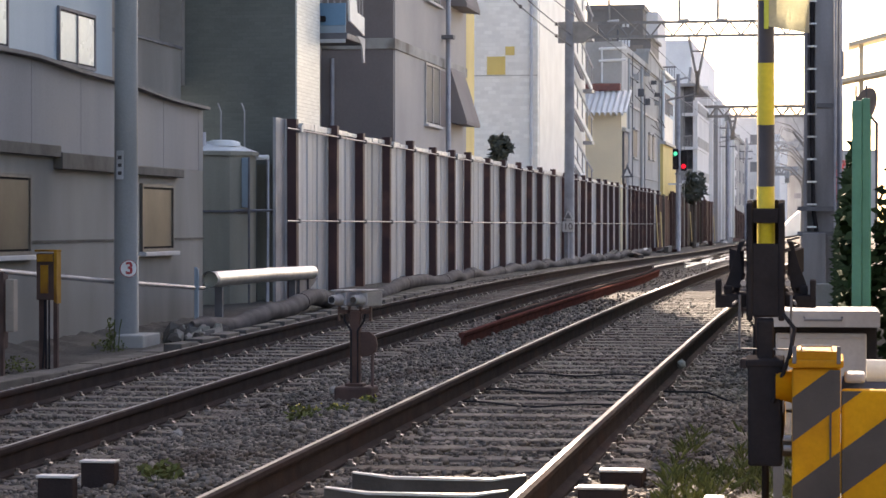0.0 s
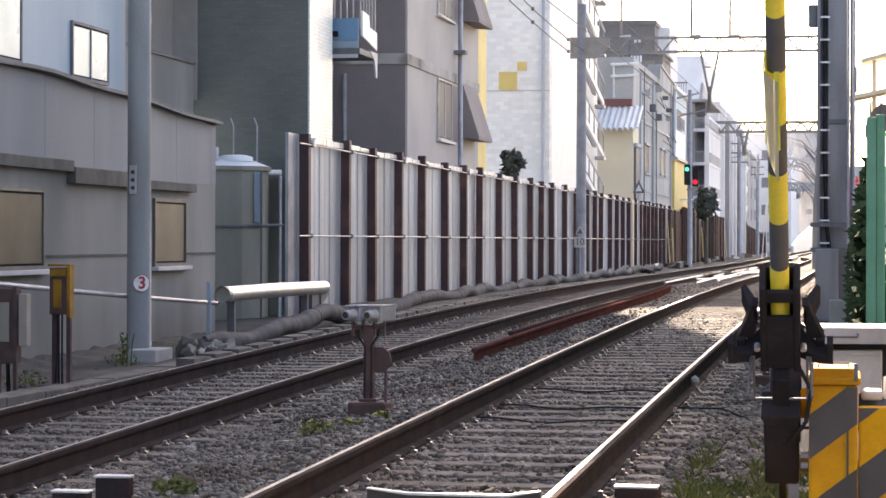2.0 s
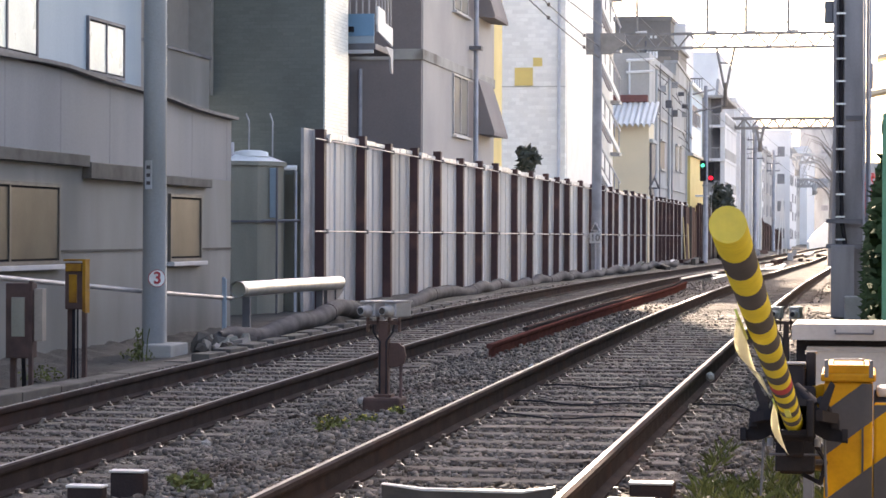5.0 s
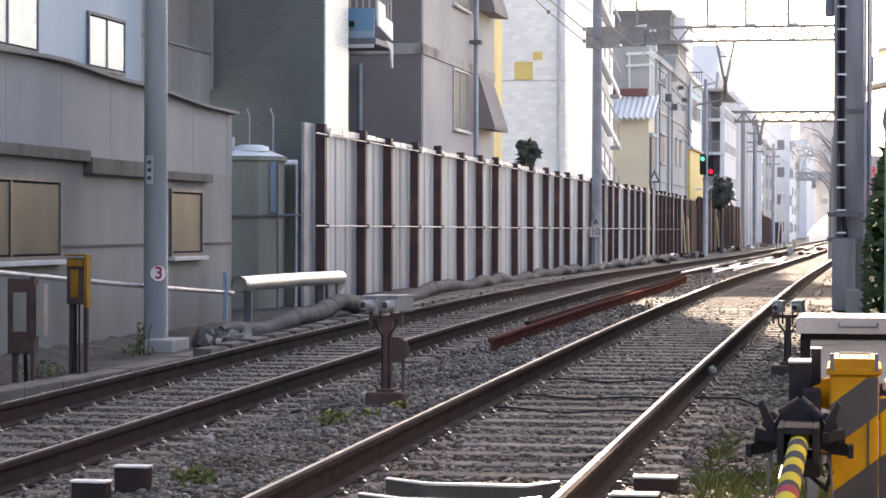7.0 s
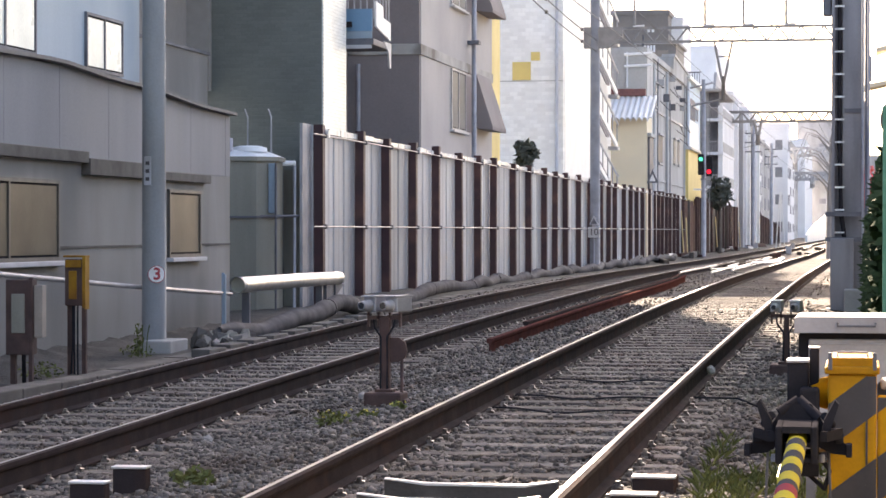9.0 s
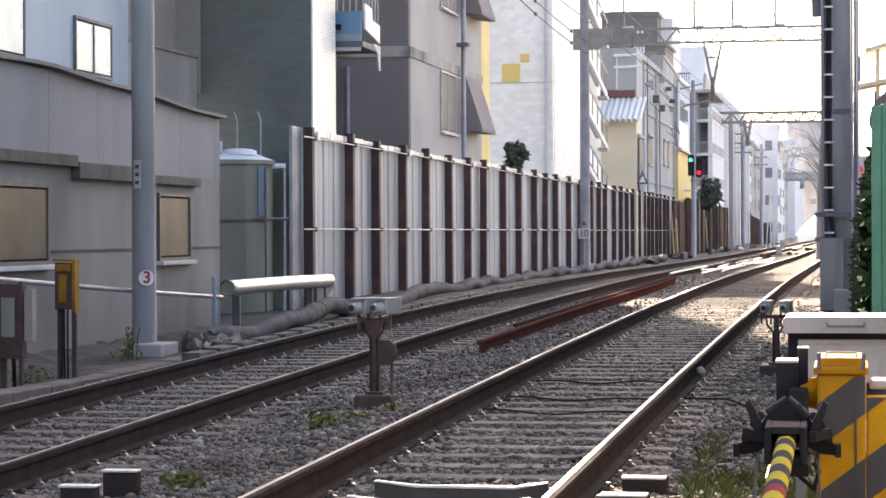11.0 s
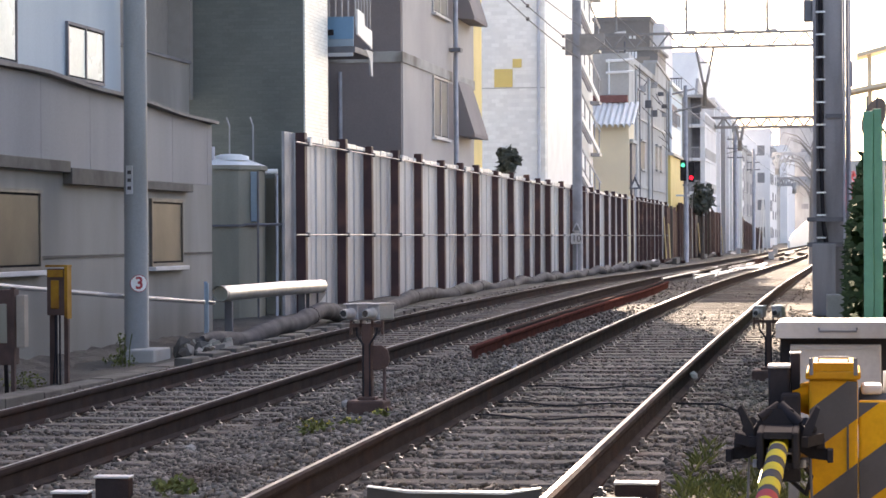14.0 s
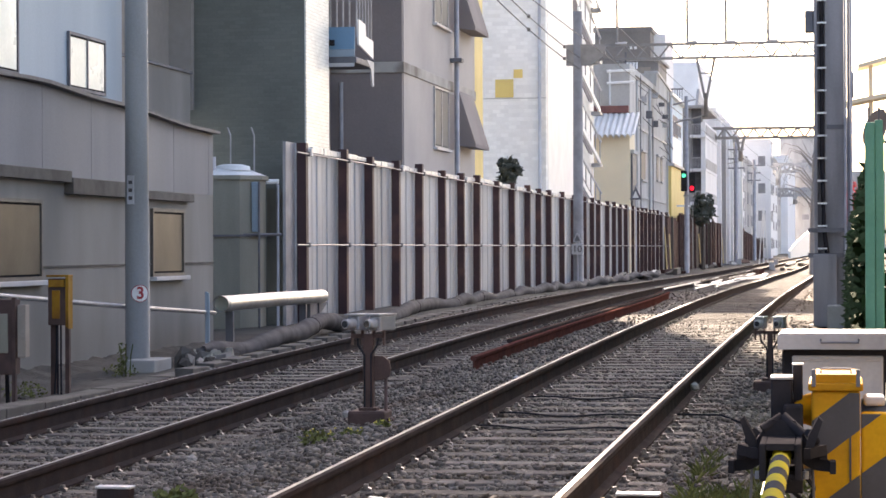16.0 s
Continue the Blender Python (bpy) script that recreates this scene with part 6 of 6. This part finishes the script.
def clip_band(poly, lo, hi):
    for sign, lim in ((1, lo), (-1, -hi)):
        out = []
        for i, (a, b) in enumerate(zip(poly, poly[1:] + poly[:1])):
            fa, fb = sign * a[1] - lim, sign * b[1] - lim
            if fa >= 0:
                out.append(a)
            if fa * fb < 0:
                t = fa / (fa - fb)
                out.append((a[0] + t * (b[0] - a[0]), a[1] + t * (b[1] - a[1])))
        poly = out
    return poly


PIVOT = (-0.25, 9.88, 0.60)


def build_gate_machine():
    g = thing("gate_machine", "yellow and black striped level crossing gate machine", "gate machine")
    striped_box("front_case", -0.137, 0.056, 9.62, 10.1, 0.1, 0.945, g, "tall yellow case with black warning stripes")
    part("case_lid", box(-0.15, 0.068, 9.60, 10.12, 0.947, 0.978, 0.008), "yellow", g, "yellow lid rim")
    part("lid_top", prism([(-0.14, 0.979), (0.058, 0.979), (0.04, 1.012), (-0.122, 1.012)], 9.63, 10.08), "yellow", g)
    part("seam", box(0.012, 0.02, 9.612, 9.62, 0.1, 0.94), "stripe_black", g)
    for e in (-0.135, 0.04):
        part("lid_clasp", box(e, e + 0.016, 9.585, 9.6, 0.965, 1.035, 0.003), "dark_steel", g)
    part("lid_handle", tube([(-0.10, 9.72, 1.01), (-0.10, 9.72, 1.03), (0.02, 9.72, 1.03), (0.02, 9.72, 1.01)], 0.006, 6), "galv", g)
    striped_box("motor_front", 0.058, 0.62, 9.64, 9.72, 0.1, 0.86, g, "striped motor housing front")
    part("motor_case", tube([(0.06, 9.9, 0.72), (0.62, 9.9, 0.72)], 0.18, 28), "blue_steel", g, "dark blue rounded motor housing")
    part("motor_base", box(0.06, 0.62, 9.73, 10.08, 0.1, 0.72), "blue_steel", g)
    part("terminal_cover", box(0.07, 0.155, 9.72, 9.9, 0.88, 0.92, 0.012), "cabinet_grey", g, "pale terminal cover")
    part("cover", tube([(0.16, 9.85, 0.92), (0.6, 9.85, 0.92)], 0.05, 16), "white", g, "white metal tube cover")
    part("axle_flange", tube([(-0.205, 9.8, 0.86), (-0.14, 9.8, 0.86)], [0.05, 0.068], 20), "yellow", g, "yellow axle flange")
    part("axle", tube([(-0.32, 9.88, 0.60), (-0.14, 9.88, 0.60)], 0.035, 14), "dark_steel", g)
    part("stand", box(-0.13, 0.6, 9.68, 10.08, -0.25, 0.1), "dark_concrete", g)
    for e in (0.66, 0.62):
        part("bolt", tube([(-0.14, 9.66, e), (-0.17, 9.66, e)], 0.012, 8), "galv", g)
    b = thing("guard_bar", "low guard bar with white and yellow bands", "guard bar")
    for x0, x1, m in ((-0.47, -0.39, "white"), (-0.39, -0.30, "stripe_black"), (-0.30, -0.19, "yellow"), (-0.19, 0.7, "white")):
        part("bar", box(x0, x1, 9.25, 9.35, 0.385, 0.462 if x0 < -0.4 else 0.445, 0.008), m, b)
    for x in (-0.43, 0.3):
        part("post", box(x - 0.03, x + 0.03, 9.27, 9.33, -0.2, 0.385), "dark_steel", b)


build_gate_machine()

# the swinging arm: along -y when lowered, about the pivot's x axis
gate_arm = thing("crossing_boom", "yellow and black striped crossing boom in a black holder", "boom barrier", at=pose(*PIVOT))
D = 0.12


def build_gate_arm(g):
    # hub and balance weight
    part("hub", box(-0.07, 0.07, -0.36, 0.07, -0.05, 0.075, 0.012), "black", g, "black hub block")
    part("hub_rim", box(-0.078, 0.078, -0.375, -0.345, -0.055, 0.08, 0.006), "black", g)
    part("weight", box(-0.052, 0.034, -0.17, 0.02, 0.078, 0.385, 0.01), "black", g, "black balance weight")
    # thin off-white plate painting the sky's highlight on the weight's top
    part("weight_cap", box(-0.055, 0.037, -0.18, 0.03, 0.386, 0.397, 0.003), "offwhite", g)
    part("stop_rod", tube([(0.0, 0.07, 0.0), (0.0, 0.24, 0.0)], 0.015, 8), "black", g)
    part("lever", box(0.036, 0.075, -0.12, -0.02, 0.10, 0.44, 0.005), "black", g)
    part("gear_box", box(0.0, 0.078, -0.30, -0.18, 0.08, 0.29, 0.012), "black", g, "black gear box")
    # the same painted highlight on top of the lever
    part("lever_cap", box(0.032, 0.079, -0.125, -0.015, 0.441, 0.447, 0.002), "offwhite", g)
    part("neck", box(-0.034, 0.034, -0.53, -0.36, 0.0, 0.09, 0.008), "black", g)
    # arm holder with its side horns
    h = part("holder", box(-0.078, -0.052, -1.01, -0.52, 0.05, 0.19, 0.008), "black", g, "black steel arm holder")
    part("cheek", box(0.052, 0.078, -1.01, -0.52, 0.05, 0.19, 0.008), "black", h)
    part("back_plate", box(-0.052, 0.052, -1.01, -0.52, 0.165, 0.19), "black", h)
    part("strap", box(-0.053, 0.053, -0.985, -0.925, 0.055, 0.075, 0.004), "black", h)
    part("strap", box(-0.053, 0.053, -0.84, -0.54, 0.055, 0.075, 0.004), "black", h)
    part("wing_plate", prism([(-0.205, 0.05), (-0.19, 0.085), (-0.10, 0.17), (-0.05, 0.25), (0.05, 0.25), (0.10, 0.17), (0.19, 0.085), (0.205, 0.05), (0.12, 0.06), (0.05, 0.10), (-0.05, 0.10), (-0.12, 0.06)], -0.625, -0.575, "y"), "black", h, "slanting black wing plate")
    for s in (-1, 1):
        part("horn", prism([(s * 0.17, -0.65), (s * 0.105, -0.65), (s * 0.095, -0.72), (s * 0.105, -0.80), (s * 0.085, -0.845), (s * 0.11, -0.84), (s * 0.135, -0.75)], 0.12, 0.16, "z"), "black", h)
        part("horn_tip", prism([(s * 0.09, 0.15), (s * 0.12, 0.15), (s * 0.155, 0.26), (s * 0.14, 0.275), (s * 0.10, 0.20)], -0.80, -0.70, "y"), "black", h)
        part("bolt", tube([(s * 0.09, -0.68, 0.03), (s * 0.09, -0.68, 0.06)], 0.012, 8), "galv", h)
        part("hook", box(s * 0.193 - 0.012, s * 0.193 + 0.012, -0.69, -0.60, 0.05, 0.10, 0.004), "black", h)
    part("brace", tube([(-0.075, -0.62, 0.215), (0.0, -0.6, 0.265)], 0.018, 8), "black", h)
    part("brace", tube([(0.08, -0.62, 0.195), (0.0, -0.6, 0.265)], 0.022, 8), "black", h)
    part("wire_frame", tube([(-0.105, -0.63, 0.04), (-0.105, -0.41, 0.01), (0.105, -0.41, 0.01), (0.105, -0.63, 0.04)], 0.006, 6), "dark_steel", h, "thin grey wire frame")
    for s in (-1, 1):
        part("tie_rod", tube([(s * 0.115, -0.60, 0.10), (s * 0.125, -0.62, -0.16)], 0.006, 6), "dark_steel", h)
        part("lug", tube([(s * 0.13, -0.62, 0.17), (s * 0.10, -0.70, 0.21)], 0.016, 8), "black", h)
        part("rubber_pad", box(s * 0.155 - 0.018, s * 0.155 + 0.018, -0.66, -0.58, 0.10, 0.14, 0.006), "black", h)
    part("cable_loop", tube([(0.07, -0.55, 0.06), (0.12, -0.5, -0.02), (0.10, -0.4, -0.10), (0.03, -0.2, -0.06)], 0.009, 6), "black", h)
    # arm: alternating bands as pieces of one tapering tube
    s1, d, k = 1.073, 0.254, 0
    bands = [(0.68, s1, "lemon")]
    a = s1
    plan = ["stripe_black", "lemon", "stripe_black", "lemon", "stripe_black", "lemon", "stripe_black*", "stripe_red", "lemon*",
            "stripe_black", "lemon", "stripe_black", "lemon", "stripe_black", "lemon", "stripe_black", "lemon", "stripe_black", "lemon", "stripe_black", "lemon"]
    for m in plan:
        w = 0.14 if m == "stripe_black*" else (0.2 if m in ("stripe_red", "lemon*") else d)
        bands.append((a, a + w, m.rstrip("*")))
        a += w
    rad = lambda s: 0.0375 - 0.0012 * s
    for a0, a1, m in bands:
        part("band", tube([(0, -a0, D), (0, -a1, D)], [rad(a0), rad(a1)], 20), m, g)
    # lime tape wound along part of the arm
    part("tape", box(-0.006, 0.012, -2.1, -1.72, D - 0.041, D - 0.036), "ribbon", g, "lime reflective tape strip")
    return rad


build_gate_arm(gate_arm)


def build_flag(parent, s0, s1, width, sag):
    """A cloth pennant hung on the arm; its own space turns about the arm's axis."""
    f = part("pennant", box(-0.004, 0.014, -s1, -s0, -0.043, -0.038), "ribbon", parent, "faded yellow cloth pennant on the arm", at=pose(0, 0, D))
    bm = bmesh.new()
    n = 8
    rows = []
    for i in range(n + 1):
        u = i / n
        rows.append([bm.verts.new((0.012 + width * u, -(s0 + (s1 - s0) * v + sag * u * (1 - v)), -0.042 - 0.02 * math.sin(3.2 * u) * (0.4 + v))) for v in (0, 0.25, 0.5, 0.75, 1)])
    for a, b in zip(rows, rows[1:]):
        for j in range(4):
            bm.faces.new((a[j], b[j], b[j + 1], a[j + 1])).smooth = True
    bmesh.ops.solidify(bm, geom=bm.faces[:], thickness=0.003)
    part("cloth", bm, "cloth", f)
    return f


flag_a = build_flag(gate_arm, 1.73, 2.18, 0.165, -0.03)
flag_b = build_flag(gate_arm, 4.5, 5.0, 0.13, -0.3)


def build_green_fence():
    g = thing("green_fence", "green painted steel fence with climbing ivy", "fence")
    y = 19.0
    part("end_post", box(0.16, 0.235, y - 0.04, y + 0.06, -0.1, 2.5, 0.006), "green_paint", g)
    part("end_post", box(0.236, 0.30, y - 0.01, y + 0.07, -0.1, 2.52, 0.006), "green_paint", g)
    for k in range(8):
        yy = y + 0.2 + 2.3 * k
        part("panel", box(0.26, 0.275, yy, yy + 2.25, 0.1, 2.3), "green_paint", g)
        part("post", box(0.25, 0.31, yy - 0.04, yy + 0.03, -0.1, 2.4), "green_paint", g)
    for e in (0.19, 0.27):
        part("finial", tube([(e, y, 2.5), (e, y, 2.62)], 0.008, 6), "dark_steel", g)
    v = thing("ivy", "dark ivy climbing over the fence", "ivy", kind="stuff")
    bm = bmesh.new()
    for k in range(17):
        yy = 21 + 0.65 * k
        zt = 2.0 - 0.03 * k + 0.25 * math.sin(k * 1.3)
        clump((0.2 - 0.004 * k, yy, zt * 0.5), (0.10, 0.5, zt * 0.55), 760, 0.105, 40 + k, bm)
    part("leaves", bm, "leaf", v)
    b = thing("hedge", "dark leafy hedge behind the green fence post", "hedge")
    part("leaves", clump((0.62, 20.6, 0.95), (0.3, 0.7, 1.15), 1500, 0.09, 51), "leaf", b)
    for k in range(3):
        part("stem", tube([(0.5 + 0.12 * k, 20.6, -0.2), (0.52 + 0.1 * k, 20.6, 1.2)], 0.02, 6), "bark", b)
    w = thing("flower_bush", "bush with red and white blossom beyond the fence", "bush")
    part("leaves", clump((0.18, 40.5, 1.15), (0.22, 0.6, 0.95), 600, 0.08, 5), "leaf", w)
    part("blossom", clump((0.12, 40.1, 2.2), (0.16, 0.4, 0.42), 240, 0.08, 6), "blossom", w, "red and white blossom")


build_green_fence()


def build_right_houses():
    h = thing("cream_right_house", "cream house with pale roof eaves behind the green fence", "house")
    part("wall", box(1.3, 7, 47, 60, 0, 4.9), "cream", h)
    part("eave", prism([(0.0, 4.10), (1.4, 4.38), (1.4, 4.45), (0.0, 4.17)], 44, 45), "cream", h)
    part("eave", prism([(0.26, 4.78), (1.5, 5.1), (1.5, 5.18), (0.26, 4.85)], 44, 45), "cream", h)
    part("post", box(0.45, 0.53, 44.2, 44.35, 0, 4.85), "cream", h)
    d = thing("satellite_dish", "small dark satellite dish on a bracket", "satellite dish")
    bm = bmesh.new()
    ring0 = None
    for k in range(5):
        r = 0.04 + 0.05 * k
        ring = [bm.verts.new((r * math.cos(a), -0.6 * (r * r), r * math.sin(a))) for a in (2 * math.pi * i / 20 for i in range(20))]
        if ring0:
            for i in range(20):
                bm.faces.new((ring0[i], ring0[(i + 1) % 20], ring[(i + 1) % 20], ring[i])).smooth = True
        else:
            bm.faces.new(ring)
        ring0 = ring
    bmesh.ops.solidify(bm, geom=bm.faces[:], thickness=0.01)
    part("bowl", bm, "dark_steel", d, at=pose(0.33, 28, 2.9, 20, 10, 60))
    part("bracket", tube([(0.33, 28, 2.9), (0.5, 28, 2.7), (0.5, 28, 0)], 0.02, 6), "dark_steel", d)
    # houses that close the street on the near side, outside the view
    for k, (y0, y1, hh) in enumerate(((-40, 3, 6), (3.5, 14, 6.5), (14.5, 45, 5.5), (62, 80, 6), (104, 130, 6.5), (150, 190, 7))):
        block("street_house", "plain rendered house on the near side of the line", "cream" if k % 2 else "far_grey", 3.2 if y1 < 60 else 5.0, 12, y0, y1, hh, 2, "houses on the near side", 0, 0)
    block("street_house", "plain rendered house on the near side of the line", "far_grey", -30, -14, -40, 10, 9, 3, "houses on the near side", 4, 0)


build_right_houses()

road = thing("road", "asphalt road over the level crossing", "road", kind="structure")
part("surface", box(-14, 12, -7, 8.4, -0.2, 0.04), "asphalt", road)


# ---- plants ----
def build_plants():
    t = thing("shrub", "small dark evergreen shrub above the fence", "shrub")
    part("trunk", tube([(-11.3, 80, 0), (-11.2, 80, 2.2), (-11.25, 80.1, 3.9)], [0.08, 0.06, 0.03], 8), "bark", t)
    bm = clump((-11.22, 80, 4.2), (0.42, 0.5, 0.42), 520, 0.16, 21)
    clump((-11.3, 80, 3.6), (0.3, 0.3, 0.5), 220, 0.15, 22, bm)
    part("crown", bm, "haze_leaf", t)
    t = thing("tree", "dark tree behind the far fence", "tree")
    part("trunk", tube([(-9.1, 156, 0), (-9.1, 156, 4.0)], [0.14, 0.06], 8), "bark", t)
    part("crown", clump((-9.1, 156, 4.0), (0.75, 0.9, 1.15), 420, 0.26, 23), "haze_leaf", t)
    b = thing("bare_tree", "bare tree with drooping branches in the distance", "tree")
    rnd = random.Random(4)
    part("trunk", tube([(-1.6, 120, 0), (-1.55, 120, 3.5), (-1.4, 120, 6.0)], [0.16, 0.11, 0.05], 8), "far_brown", b)
    for i in range(16):
        z = rnd.uniform(3.0, 6.2)
        a = rnd.uniform(-1.6, 0.9)
        part("branch", tube([(-1.55, 120, z), (-1.55 + a * 0.5, 120, z + 0.7), (-1.55 + a, 120, z + 0.9), (-1.55 + a * 1.25, 120, z + 0.2)], [0.04, 0.03, 0.02, 0.012], 5), "far_brown", b)
    for k, (x, y, n, s) in enumerate(((-3.95, 17.6, 55, 0.12), (-3.75, 17.9, 22, 0.07), (-3.65, 18.6, 20, 0.06), (-4.0, 13.9, 70, 0.12), (-3.85, 13.5, 40, 0.1), (-9.62, 30.8, 40, 0.2), (-9.6, 27.0, 60, 0.22))):
        w = thing("weed", "small green weed with yellow flowers in the ballast", "weed", group="weeds in the ballast")
        z = ground_z(x, y)
        part("leaves", clump((x, y, z + s * 0.35), (s * 1.3, s * 1.3, s * 0.5), n * 2, 0.032, 60 + k), "weed", w)
        if k < 3:
            fr = random.Random(80 + k)
            for q in range(9):
                part("flower", clump((x + fr.uniform(-s, s), y + fr.uniform(-s, s), z + s * fr.uniform(0.5, 0.95)), (0.009, 0.009, 0.005), 3, 0.015, 90 + q), "flower", w)
    w = thing("tall_weed", "tall thin green weed before the pole footing", "weed")
    for k in range(3):
        part("stem", tube([(-9.62 + 0.05 * k, 30.9, -0.3), (-9.64 + 0.07 * k, 30.9, 0.1), (-9.67 + 0.1 * k, 30.9, 0.25)], 0.008, 5), "weed", w)
    part("leaves", clump((-9.62, 30.9, 0.0), (0.07, 0.08, 0.28), 80, 0.04, 97), "weed", w)
    g = thing("grass", "green grass and weeds growing beside the gate", "grass", kind="stuff")
    bm = bmesh.new()
    for i in range(5200):
        x, y = rnd.uniform(-0.95, 0.1), rnd.uniform(10.6, 16.5)
        if noise.noise(Vector((x * 2.2, y * 0.8, 1))) < -0.12 + 0.3 * (-0.55 - x):
            continue
        z = ground_z(x, y) - 0.01
        h = rnd.uniform(0.03, 0.12)
        a = rnd.uniform(0, 6.28)
        c, s = math.cos(a) * 0.006, math.sin(a) * 0.006
        lx, ly = rnd.gauss(0, 0.05), rnd.gauss(0, 0.05)
        bm.faces.new([bm.verts.new(v) for v in ((x - c, y - s, z), (x + c, y + s, z), (x + lx * 0.5 + c * 0.6, y + ly * 0.5 + s * 0.6, z + h * 0.7), (x + lx, y + ly, z + h))])
    part("blades", bm, "weed", g)


build_plants()
build_stones()


# ---- what moves ----
ARM = ((0.0, 84), (0.5, 70), (1.0, 58.5), (1.5, 51), (2.0, 43.9), (2.5, 37), (3.0, 31.2), (3.5, 24.9), (4.0, 18.7), (4.2, 16.6), (4.7, 11), (5.2, 5.6), (5.6, 2.2), (6.0, 0.3), (6.3, 0.3), (16.0, 0.3))


def motions():
    walk(gate_arm, [(t, pose(*PIVOT, -a, 0, 0.5)) for t, a in ARM])
    # the pennants swing from beside the arm to under it
    walk(flag_a, [(t, pose(0, 0, D, 0, a, 0)) for t, a in ((0.0, 0), (1.4, 6), (1.7, 42), (2.0, 74), (2.4, 76), (3.0, 70), (4.2, 70), (6.0, 80), (16.0, 80))])
    walk(flag_b, [(t, pose(0, 0, D, 0, a, 0)) for t, a in ((0.0, 10), (3.0, 80), (3.9, 80), (4.2, 40), (4.8, 60), (6.0, 86), (16.0, 86))])


motions()
